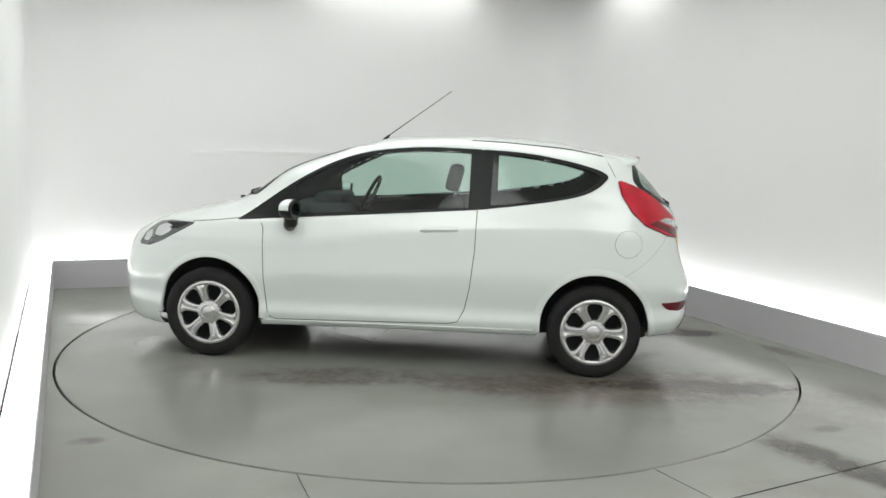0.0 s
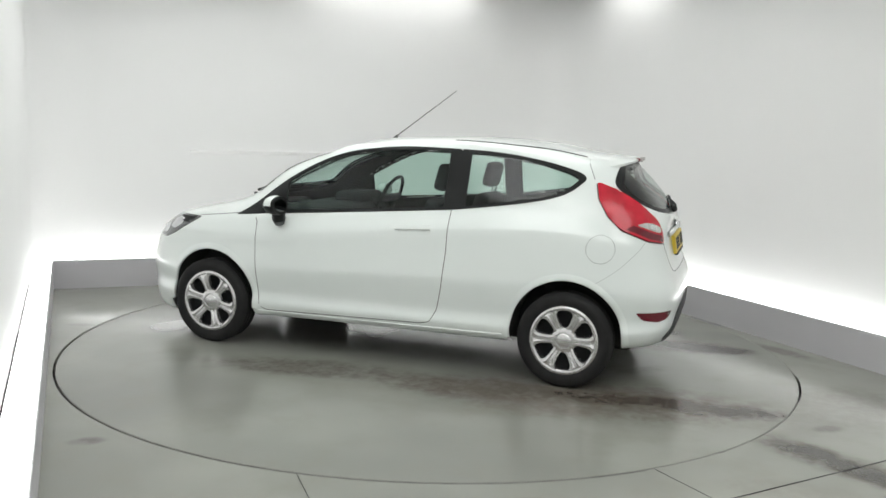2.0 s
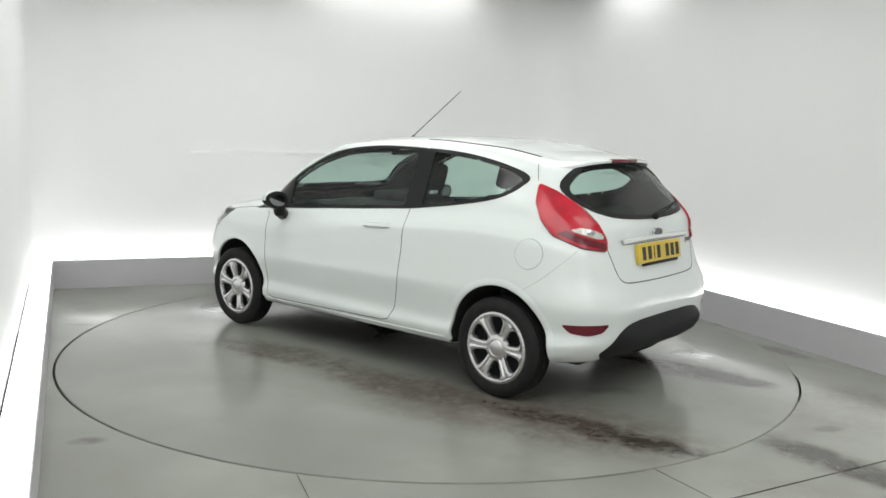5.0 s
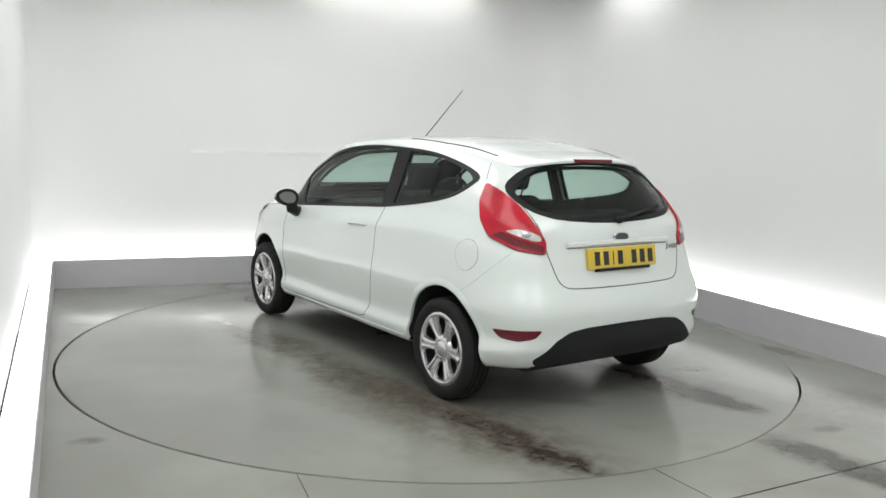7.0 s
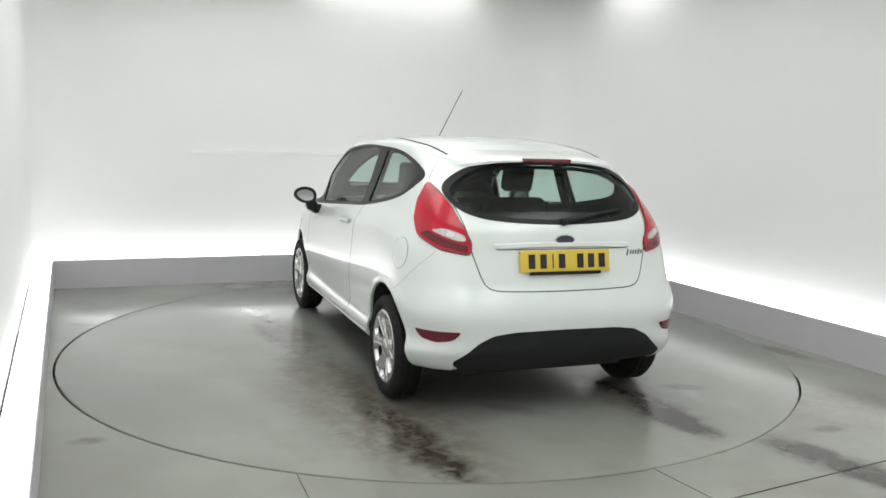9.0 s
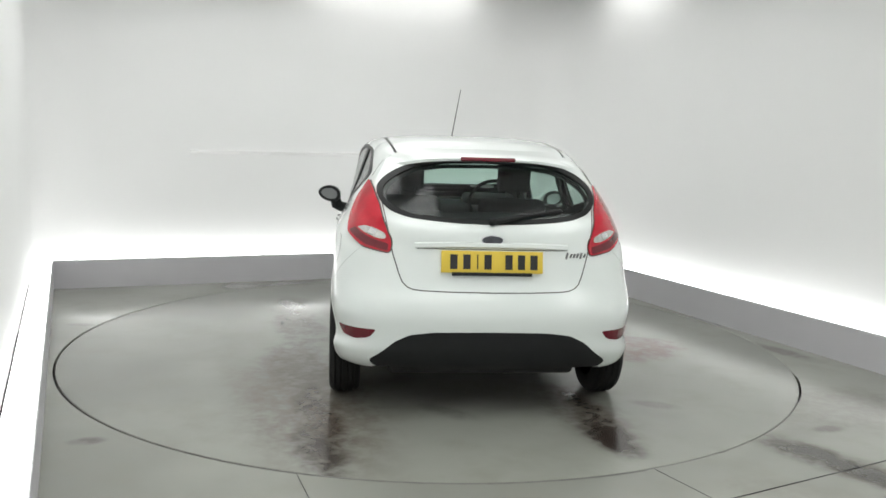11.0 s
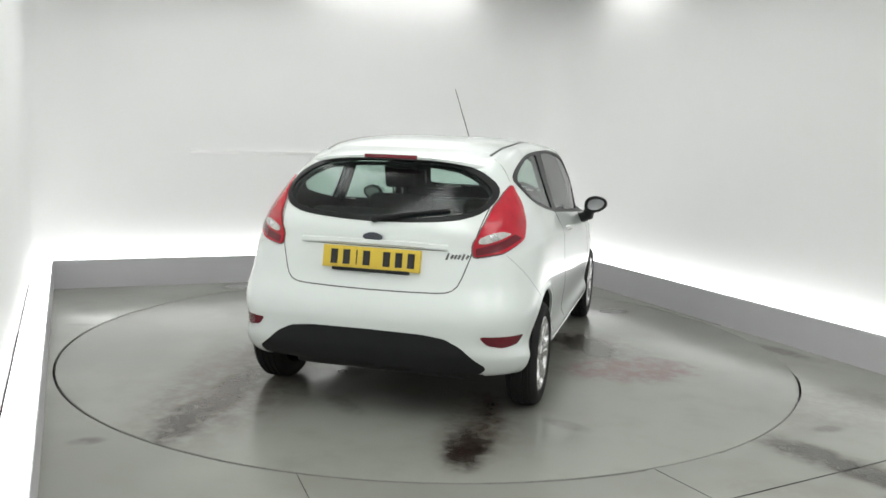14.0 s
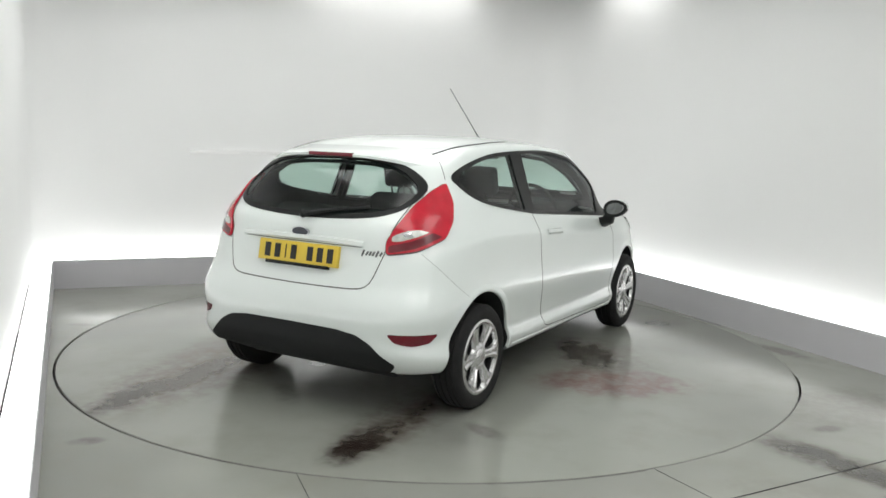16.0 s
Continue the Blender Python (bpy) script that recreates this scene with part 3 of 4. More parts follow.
def polar(poly, c, ang):
    """Distance from c to the outline in a direction."""
    d = (math.cos(ang), math.sin(ang))
    best = 0.0
    for i in range(len(poly)):
        (x0, y0), (x1, y1) = poly[i - 1], poly[i]
        ex, ey = x1 - x0, y1 - y0
        den = d[0] * ey - d[1] * ex
        if abs(den) < 1e-12:
            continue
        t = ((x0 - c[0]) * ey - (y0 - c[1]) * ex) / den
        s = ((x0 - c[0]) * d[1] - (y0 - c[1]) * d[0]) / den
        if t > 0 and -1e-6 <= s <= 1 + 1e-6:
            best = max(best, t)
    return best


def rounded2(poly, r=0.03, n=4):
    """Outline with softened corners."""
    out = []
    for i in range(len(poly)):
        p0, p1, p2 = Vector(poly[i - 1]), Vector(poly[i]), Vector(poly[(i + 1) % len(poly)])
        a = p1 + (p0 - p1) * min(0.45, r / max(1e-6, (p0 - p1).length))
        b = p1 + (p2 - p1) * min(0.45, r / max(1e-6, (p2 - p1).length))
        for k in range(n + 1):
            t = k / n
            out.append(tuple(a * (1 - t) ** 2 + p1 * 2 * t * (1 - t) + b * t * t))
    return out


def softened(poly, small=0.014):
    """Outline that runs smoothly through its blunt corners and keeps the sharp ones."""
    out = []
    for i in range(len(poly)):
        p0, p1, p2 = Vector(poly[i - 1]), Vector(poly[i]), Vector(poly[(i + 1) % len(poly)])
        blunt = (p1 - p0).angle(p2 - p1) < radians(50)
        a = p1 + (p0 - p1) * (0.5 if blunt else min(0.45, small / (p0 - p1).length))
        b = p1 + (p2 - p1) * (0.5 if blunt else min(0.45, small / (p2 - p1).length))
        for k in range(5):
            t = k / 4
            q = a * (1 - t) ** 2 + p1 * 2 * t * (1 - t) + b * t * t
            if not out or (q - Vector(out[-1])).length > 1e-4:
                out.append(tuple(q))
    return out


def centre_of(poly):
    return (sum(x for x, _ in poly) / len(poly), sum(y for _, y in poly) / len(poly))


def angles_of(polys, c, extra=40):
    a = [math.atan2(y - c[1], x - c[0]) for poly in polys for x, y in poly] + [2 * math.pi * k / extra - math.pi for k in range(extra)]
    a.sort()
    out = [a[0]]
    for v in a[1:]:
        if v - out[-1] > 0.004:
            out.append(v)
    return out


def skin_patch(view, poly, off=0.003, depth=0.01, rings=6, c=None):
    """A piece that lies on the body within an outline, with an edge of that depth."""
    bm = bmesh.new()
    c = c or centre_of(poly)
    ang = angles_of([poly], c)
    rows = []
    for k in range(1, rings + 1):
        s = k / rings
        rows.append([bm.verts.new(on_skin(view, c[0] + math.cos(a) * polar(poly, c, a) * s, c[1] + math.sin(a) * polar(poly, c, a) * s, off)) for a in ang])
    rows.append([bm.verts.new(on_skin(view, c[0] + math.cos(a) * polar(poly, c, a), c[1] + math.sin(a) * polar(poly, c, a), off - depth)) for a in ang])
    mid = bm.verts.new(on_skin(view, *c, off))
    n = len(ang)
    for i in range(n):
        j = (i + 1) % n
        bm.faces.new((mid, rows[0][i], rows[0][j]))
        for a, b in zip(rows, rows[1:]):
            bm.faces.new((a[i], b[i], b[j], a[j]))
    return bm


def skin_ring(view, outer, inner, off=0.004, depth=0.012):
    """A frame on the body between two outlines."""
    bm = bmesh.new()
    c = centre_of(inner)
    ang = angles_of([outer, inner], c)
    rows = []
    for s, o in ((0.0, off - depth), (0.0, off), (0.35, off), (0.7, off), (1.0, off), (1.0, off - depth)):
        row = []
        for a in ang:
            r = polar(outer, c, a) * (1 - s) + polar(inner, c, a) * s
            row.append(bm.verts.new(on_skin(view, c[0] + math.cos(a) * r, c[1] + math.sin(a) * r, o)))
        rows.append(row)
    n = len(ang)
    for a, b in zip(rows, rows[1:]):
        for i in range(n):
            j = (i + 1) % n
            bm.faces.new((a[i], b[i], b[j], a[j]))
    return bm


def skin_line(view, pts, width=0.006, off=0.0008, closed=False, step=0.02, high=0.0):
    """A narrow strip along a line on the body."""
    bm = bmesh.new()
    P = [Vector(p) for p in pts] + ([Vector(pts[0])] if closed else [])
    L = []
    for a, b in zip(P, P[1:]):
        k = max(1, int((b - a).length / step))
        L += [a + (b - a) * (i / k) for i in range(k)]
    L.append(P[-1])
    prev = None
    for i, p in enumerate(L):
        d = (L[min(i + 1, len(L) - 1)] - L[max(0, i - 1)]).normalized()
        w = Vector((-d.y, d.x)) * width / 2
        row = [bm.verts.new(on_skin(view, p.x + w.x * s, p.y + w.y * s, off + h)) for s, h in ((-1, -0.002), (-0.6, high), (0.6, high), (1, -0.002))]
        if prev:
            for a in range(3):
                bm.faces.new((prev[a], prev[a + 1], row[a + 1], row[a]))
        prev = row
    return bm


# outlines on the body, seen from the side (x, z), the rear (y, z) and so on
DOOR_OPENING = softened([(1.075, 0.877), (0.743, 0.904), (0.375, 0.933), (0.013, 0.962), (-0.482, 1.003), (-0.497, 1.380), (-0.177, 1.386), (0.02, 1.374), (0.25, 1.343), (0.44, 1.280), (0.60, 1.200), (0.78, 1.09), (0.94, 0.975)])
DOOR_PANE = softened([(0.70, 0.932), (0.35, 0.954), (-0.425, 1.017), (-0.425, 1.362), (-0.17, 1.366), (0.03, 1.354), (0.245, 1.324), (0.43, 1.263), (0.58, 1.188), (0.70, 1.115)])
QUARTER_OPENING = softened([(-0.482, 1.003), (-0.827, 1.050), (-1.098, 1.100), (-1.225, 1.152), (-1.300, 1.225), (-1.290, 1.252), (-1.225, 1.280), (-1.08, 1.318), (-0.882, 1.353), (-0.69, 1.373), (-0.497, 1.380)])
QUARTER_PANE = softened([(-0.565, 1.030), (-0.83, 1.069), (-1.08, 1.114), (-1.195, 1.162), (-1.258, 1.226), (-1.20, 1.262), (-1.08, 1.296), (-0.87, 1.335), (-0.69, 1.353), (-0.565, 1.359)])
mirror2 = lambda h: h + [(-y, z) for y, z in reversed(h)]
REAR_OPENING = rounded2(mirror2([(0.0, 1.347), (0.22, 1.342), (0.39, 1.321), (0.50, 1.276), (0.570, 1.226), (0.602, 1.178), (0.588, 1.122), (0.535, 1.072), (0.44, 1.043), (0.33, 1.030), (0.18, 1.020), (0.0, 1.015)]), 0.03, 2)
REAR_PANE = rounded2(mirror2([(0.0, 1.327), (0.22, 1.322), (0.375, 1.301), (0.475, 1.259), (0.538, 1.214), (0.570, 1.175), (0.556, 1.129), (0.51, 1.090), (0.425, 1.065), (0.32, 1.052), (0.18, 1.042), (0.0, 1.037)]), 0.03, 2)
FRONT_OPENING = rounded2(mirror2([(0.0, 1.385), (0.25, 1.38), (0.44, 1.355), (0.50, 1.22), (0.56, 1.03), (0.40, 1.01), (0.0, 1.005)]), 0.03, 2)
FRONT_PANE = rounded2(mirror2([(0.0, 1.355), (0.25, 1.35), (0.41, 1.33), (0.46, 1.21), (0.52, 1.06), (0.40, 1.045), (0.0, 1.04)]), 0.03, 2)
CAR_LIFT = 0.025          # the body stands this much higher on its wheels
WHEEL_X, WHEEL_Y, WHEEL_R, ARCH_R = 1.2445, 0.752, 0.292, 0.340
mixed = lambda a, b, t: [(centre_of(b)[0] + math.cos(g) * r, centre_of(b)[1] + math.sin(g) * r) for g in angles_of([a, b], centre_of(b)) for r in [polar(a, centre_of(b), g) * (1 - t) + polar(b, centre_of(b), g) * t]]
CUTS_SIDE = [mixed(DOOR_OPENING, DOOR_PANE, 0.6), mixed(QUARTER_OPENING, QUARTER_PANE, 0.6)]
CUT_REAR, CUT_FRONT = mixed(REAR_OPENING, REAR_PANE, 0.6), mixed(FRONT_OPENING, FRONT_PANE, 0.6)


LINING_SIDE = [mixed(DOOR_OPENING, DOOR_PANE, 0.45), mixed(QUARTER_OPENING, QUARTER_PANE, 0.45)]
LINING_REAR, LINING_FRONT = mixed(REAR_OPENING, REAR_PANE, 0.5), mixed(FRONT_OPENING, FRONT_PANE, 0.5)


def cut_out(c, sides=CUTS_SIDE, rear=CUT_REAR, front=CUT_FRONT):
    if abs(c.y) > 0.48 and any(inside(q, c.x, c.z) for q in sides):
        return True
    if c.x < -1.2 and inside(rear, c.y, c.z):
        return True
    if 0.2 < c.x < 1.15 and c.z > 0.98 and inside(front, c.y, c.z):
        return True
    if c.z < 0.29 and c.x < -1.5 and abs(c.y) < 0.60:
        return True
    return abs(c.y) > 0.45 and any(math.hypot(c.x - wx, c.z - 0.292) < ARCH_R + 0.017 for wx in (WHEEL_X, -WHEEL_X))


def cabin_cut(c):
    return cut_out(c, LINING_SIDE, LINING_REAR, LINING_FRONT) or c.z < 0.30 or c.x > 1.25 or math.hypot(abs(c.x) - WHEEL_X, c.z - 0.292) < 0.40


def build_wheel(parent, x, side):
    wheel = empty("wheel", parent)
    wheel.location = (x, side * WHEEL_Y, WHEEL_R - CAR_LIFT)
    wheel.rotation_euler = (0, radians(-14 * side if x > 0 else 0), 0 if side > 0 else math.pi)
    prof = [(0.195, -0.075), (0.215, -0.084), (0.25, -0.0865), (0.272, -0.080), (0.283, -0.068)]
    for g in (-0.05, -0.018, 0.018, 0.05):
        prof += [(0.2915, g - 0.006), (0.283, g - 0.004), (0.283, g + 0.004), (0.2915, g + 0.006)]
    prof += [(0.283, 0.068), (0.274, 0.079), (0.255, 0.0865), (0.232, 0.085), (0.222, 0.080), (0.212, 0.076), (0.195, 0.06)]
    bm = bmesh.new()
    lathe(bm, prof, 64)
    part("tyre", bm, M_RUBBER, wheel, "worn black rubber tyre")
    bm = bmesh.new()
    lathe(bm, [(0.001, 0.02), (0.06, 0.03), (0.13, 0.018), (0.175, 0.03), (0.196, 0.064), (0.198, -0.07)], 48)
    part("rim", bm, M_STEEL, wheel, "dark steel rim")
    bm = bmesh.new()
    lathe(bm, [(0.180, 0.058), (0.184, 0.074), (0.192, 0.080), (0.202, 0.080), (0.210, 0.075), (0.213, 0.066)], 64)
    lathe(bm, [(0.046, 0.067), (0.050, 0.071), (0.060, 0.070), (0.076, 0.064), (0.084, 0.050)], 48)
    part("wheel_cover", bm, M_SILVER, wheel, "silver six-spoke wheel cover")
    for k in range(6):
        bm = bmesh.new()
        a0 = 2 * math.pi * k / 6
        rows = []
        for r, hw, h in ((0.062, 0.034, 0.064), (0.090, 0.0285, 0.069), (0.115, 0.030, 0.074), (0.142, 0.034, 0.078), (0.160, 0.039, 0.080), (0.173, 0.050, 0.081), (0.186, 0.072, 0.0815)):
            row = []
            for s, dz in ((-1, -0.022), (-0.84, -0.001), (-0.42, 0.002), (-0.2, -0.006), (0.2, -0.006), (0.42, 0.002), (0.84, -0.001), (1, -0.022)):
                rr = math.sqrt(max(1e-6, r * r - (hw * s) ** 2))
                row.append(bm.verts.new((rr * math.cos(a0) - hw * s * math.sin(a0), h + dz, rr * math.sin(a0) + hw * s * math.cos(a0))))
            rows.append(row)
        for p, q in zip(rows, rows[1:]):
            for i in range(7):
                bm.faces.new((p[i], p[i + 1], q[i + 1], q[i]))
        part("spoke", bm, M_SILVER, wheel)
    bm = bmesh.new()
    lathe(bm, [(0.0005, 0.078), (0.034, 0.077), (0.042, 0.073), (0.047, 0.066)], 32)
    part("hub_badge", bm, M_SILVER, wheel)
    return wheel


def seat(name, parent, x, y, width, headrests, back_lean=-18):
    s = empty(name, parent)
    s.location = (x, y, 0)
    bm = bmesh.new()
    add_box(bm, -0.25, 0.28, -width / 2, width / 2, 0.30, 0.52, 0.05)
    part("seat_cushion", bm, M_FABRIC, s)
    bm = bmesh.new()
    add_box(bm, -0.06, 0.07, -width / 2 + 0.01, width / 2 - 0.01, 0.0, 0.60, 0.05, pose(-0.24, 0, 0.47, 0, back_lean, 0))
    part("backrest", bm, M_FABRIC, s)
    for hy in headrests:
        bm = bmesh.new()
        add_box(bm, -0.045, 0.045, hy - 0.11, hy + 0.11, 0.645, 0.825, 0.03, pose(-0.24, 0, 0.47, 0, back_lean * 0.8, 0))
        part("headrest", bm, M_FABRIC, s)
        for dy in (-0.05, 0.05):
            bm = bmesh.new()
            tube(bm, [(-0.24 + 0.56 * math.sin(radians(back_lean)), hy + dy, 0.47 + 0.55), (-0.24 + 0.66 * math.sin(radians(back_lean)), hy + dy, 0.47 + 0.64)], [0.006, 0.006])
            part("headrest_post", bm, M_CHROME, s)
    return s


def sided(view, side):
    return {"side": ("left", "right"), "corner": ("corner_left", "corner_right")}[view][0 if side > 0 else 1]


def build_car():
    car = empty("car")
    bm = grid_mesh(drop=cut_out)
    body = part("body", bm, M_PAINT, car, "glossy white painted body shell")
    bm = grid_mesh(0.03, drop=cabin_cut)
    part("cabin_lining", bm, M_LINING, car, "dark grey cabin lining")
    # underside
    bm = bmesh.new()
    add_box(bm, -1.62, 1.75, -0.52, 0.52, 0.17, 0.34, 0.04)
    add_box(bm, -0.86, 0.86, -0.745, 0.745, 0.205, 0.31, 0.02)
    part("underbody", bm, M_UNDER, car, "black underside of the car")
    # side pieces, both sides
    for side in (1, -1):
        vw = sided("side", side)
        frame_ob = part("window_trim", skin_ring(vw, DOOR_OPENING, DOOR_PANE), M_BLACK, car, "gloss black window surround")
        part("door_window", skin_patch(vw, DOOR_PANE, -0.003, 0.003), M_GLASS, frame_ob, "tinted side window")
        frame_ob = part("window_trim", skin_ring(vw, QUARTER_OPENING, QUARTER_PANE), M_BLACK, car, "gloss black window surround")
        part("quarter_window", skin_patch(vw, QUARTER_PANE, -0.003, 0.003), M_GLASS, frame_ob, "tinted rear side window")
        for outer, inner in ((DOOR_OPENING, DOOR_PANE), (QUARTER_OPENING, QUARTER_PANE)):
            part("inner_window_trim", skin_ring(vw, outer, mixed(outer, inner, 0.75), -0.034, 0.006), M_LINING, car, "dark inner window trim")
        # door
        door_line = [(0.925, 0.888), (0.895, 0.84), (0.888, 0.78), (0.886, 0.69), (0.876, 0.50), (0.866, 0.38), (0.850, 0.295), (0.832, 0.265), (0.79, 0.250), (0.1, 0.268), (-0.33, 0.280), (-0.385, 0.295), (-0.425, 0.37), (-0.455, 0.52), (-0.478, 0.75), (-0.482, 1.012)]
        part("door_gap", skin_line(vw, door_line, 0.007), M_GAP_SHADE, car, "shut line of the door")
        part("sill_line", skin_line(vw, [(0.86, 0.240), (0.0, 0.250), (-0.86, 0.263)], 0.012, 0.001, high=0.004), M_PAINT, car)
        # handle
        bm = skin_patch(vw, rounded2([(-0.16, 0.846), (-0.34, 0.856), (-0.35, 0.893), (-0.16, 0.883)], 0.02), 0.001, 0.002, 3)
        handle = part("door_handle", bm, M_PAINT, car, "body-coloured pull handle")
        part("grip", skin_line(vw, [(-0.13, 0.872), (-0.25, 0.879), (-0.37, 0.885)], 0.03, 0.006, high=0.009), M_PAINT, handle)
        # grey strip below the grip: the handle's soft shade put in as colour
        part("handle_painted_shade", skin_line(vw, [(-0.15, 0.854), (-0.34, 0.866)], 0.0035, 0.002), M_FINEGAP_SHADE, handle)
        # wheel arches
        for wx in (WHEEL_X, -WHEEL_X):
            bm = bmesh.new()
            prev = None
            for a in range(-7, 188, 2):
                ca, sa = math.cos(radians(a)), math.sin(radians(a))
                row = []
                for r, o in ((ARCH_R + 0.048, -0.002), (ARCH_R + 0.038, 0.0008), (ARCH_R + 0.015, 0.003), (ARCH_R + 0.004, 0.003), (ARCH_R, 0.0), (ARCH_R, -0.014)):
                    row.append(bm.verts.new(on_skin(vw, wx + r * ca, max(0.215, 0.292 + r * sa), o)))
                if prev:
                    for k in range(5):
                        bm.faces.new((prev[k], prev[k + 1], row[k + 1], row[k]))
                prev = row
            part("wheel_arch", bm, M_PAINT, car, "white wheel arch lip")
            bm = bmesh.new()
            prev = None
            for a in range(-6, 188, 6):
                ca, sa = math.cos(radians(a)), math.sin(radians(a))
                edge = abs(on_skin(vw, wx + (ARCH_R + 0.006) * ca, max(0.25, 0.292 + (ARCH_R + 0.006) * sa)).y) - 0.012
                row = [bm.verts.new((wx + (ARCH_R + 0.006) * ca, side * y, 0.292 + (ARCH_R + 0.006) * sa)) for y in (edge, 0.66, 0.50)]
                row.append(bm.verts.new((wx, side * 0.50, 0.292)))
                if prev:
                    for k in range(3):
                        bm.faces.new((prev[k], prev[k + 1], row[k + 1], row[k]))
                prev = row
            part("arch_liner", bm, M_UNDER, car, "black wheel arch liner")
            build_wheel(car, wx, side)
        # tail lamp
        cv = sided("corner", side)
        lens_o = rounded2([(0.518, 1.214), (0.61, 1.174), (0.72, 1.10), (0.825, 0.995), (0.868, 0.925), (0.870, 0.860), (0.72, 0.882), (0.563, 0.944), (0.510, 1.02), (0.492, 1.115)], 0.02, 3)
        lamp = part("tail_lamp", skin_patch(cv, lens_o, 0.012, 0.02, 8), M_REDLENS, car, "red tail lamp cluster")
        part("reversing_lens", skin_patch(cv, rounded2([(0.655, 0.974), (0.72, 0.952), (0.80, 0.930), (0.842, 0.928), (0.838, 0.955), (0.78, 0.978), (0.71, 0.986)], 0.015), 0.016, 0.006, 3), M_CLEAR, lamp, "clear lens in the tail lamp")
        part("bulb", skin_patch(cv, rounded2([(0.74, 0.952), (0.78, 0.946), (0.79, 0.97), (0.75, 0.976)], 0.01), 0.018, 0.003, 2), M_CHROME, lamp)
        part("lower_lens", skin_patch(cv, rounded2([(0.585, 0.950), (0.73, 0.894), (0.858, 0.868), (0.856, 0.905), (0.74, 0.934), (0.635, 0.972)], 0.01), 0.0135, 0.004, 4), M_DARKRED, lamp, "darker red lower lens")
        part("lamp_gap", skin_line(cv, lens_o, 0.013, 0.001, closed=True), M_GAP_SHADE, lamp)
        # reflector in the bumper
        corner = rounded2([(0.612, 0.470), (0.885, 0.474), (0.845, 0.428), (0.76, 0.412), (0.66, 0.424)], 0.02)
        part("reflector", skin_patch(cv, corner, 0.003, 0.008, 4), M_DARKRED, car, "dark red bumper reflector")
        # bumper seam, fuel flap
        part("bumper_gap", skin_line(cv, [(0.70, 0.872), (0.60, 0.79), (0.50, 0.70), (0.40, 0.62)], 0.0025), M_FINEGAP_SHADE, car)
        if side > 0:
            ring = [(-1.430 + 0.083 * math.cos(2 * math.pi * k / 32), 0.832 + 0.083 * math.sin(2 * math.pi * k / 32)) for k in range(32)]
            flap = part("fuel_flap", skin_patch(vw, ring, 0.0015, 0.003, 4), M_PAINT, car, "round white fuel flap")
            part("flap_gap", skin_line(vw, ring, 0.005, 0.0012, closed=True, step=0.03), M_GAP_SHADE, flap)
        # head lamp
        hl = rounded2([(1.80, 0.675), (1.74, 0.765), (1.66, 0.825), (1.56, 0.843), (1.36, 0.845), (1.46, 0.79), (1.60, 0.715), (1.70, 0.675)], 0.02)
        lamp = part("head_lamp", skin_patch(vw, hl, 0.004, 0.012, 6), M_HEADLAMP, car, "clear head lamp with dark interior")
        part("lamp_gap", skin_line(vw, hl, 0.008, 0.001, closed=True), M_GAP_SHADE, lamp)
        part("reflector_bowl", skin_patch(vw, rounded2([(1.66, 0.745), (1.645, 0.80), (1.58, 0.822), (1.52, 0.815), (1.535, 0.775), (1.60, 0.742)], 0.02), 0.006, 0.004, 3), M_CHROME, lamp, "bright head lamp reflector")
        part("indicator_bowl", skin_patch(vw, rounded2([(1.76, 0.70), (1.73, 0.755), (1.685, 0.775), (1.68, 0.735), (1.71, 0.70)], 0.015), 0.006, 0.004, 3), M_CHROME, lamp, "bright indicator reflector")
        part("lamp_mask", skin_patch(vw, rounded2([(1.40, 0.838), (1.58, 0.832), (1.535, 0.795), (1.48, 0.795)], 0.012), 0.006, 0.004, 3), M_BLACK, lamp, "black inner mask of the head lamp")
        part("bonnet_gap", skin_line(vw, [(1.38, 0.852), (1.2, 0.872), (1.02, 0.893)], 0.006), M_GAP_SHADE, car)
        # roof moulding
        part("roof_moulding", skin_line("top", [(-0.42, side * 0.52), (-0.8, side * 0.512), (-1.1, side * 0.498), (-1.27, side * 0.485)], 0.016, 0.0016, high=0.0016), M_BLACK, car, "black roof ditch moulding")
        part("tailgate_side_gap", skin_line(vw, [(-1.285, 1.37), (-1.30, 1.32), (-1.345, 1.232)], 0.005), M_GAP_SHADE, car)
        # door mirror
        mirror = empty("door_mirror", car)
        bm = bmesh.new()
        bmesh.ops.create_uvsphere(bm, u_segments=28, v_segments=16, radius=1)
        place = pose(0.685, side * 0.900, 0.972, 0, 0, side * -7)
        soft = lambda q, e: math.copysign(abs(q) ** e, q)

        def shell(y, z, wy, wz):
            taper = 1 - 0.28 * max(0.0, y)      # narrower towards its outer end
            return side * soft(y, 0.8) * wy, soft(z, 0.85) * wz * taper + 0.008 * y

        for v in bm.verts:
            y, z = shell(v.co.y, v.co.z, 0.086, 0.064)
            v.co = (soft(v.co.x, 0.7) * (0.065 if v.co.x > 0 else 0.034), y, z)
        bmesh.ops.transform(bm, matrix=place, verts=bm.verts)
        part("mirror_cap", bm, M_PAINT, mirror, "white mirror cap")
        bm = bmesh.new()
        bmesh.ops.create_uvsphere(bm, u_segments=28, v_segments=16, radius=1)
        for v in bm.verts:
            grow = 1.035 if v.co.z < -0.1 else 0.9
            y, z = shell(v.co.y, v.co.z, 0.086 * grow, 0.064 * grow)
            v.co = (soft(v.co.x, 0.7) * (0.065 if v.co.x > 0 else 0.034) * grow, y, z)
        bmesh.ops.transform(bm, matrix=place, verts=bm.verts)
        part("mirror_housing", bm, M_BLACK, mirror, "black lower half of the mirror housing")
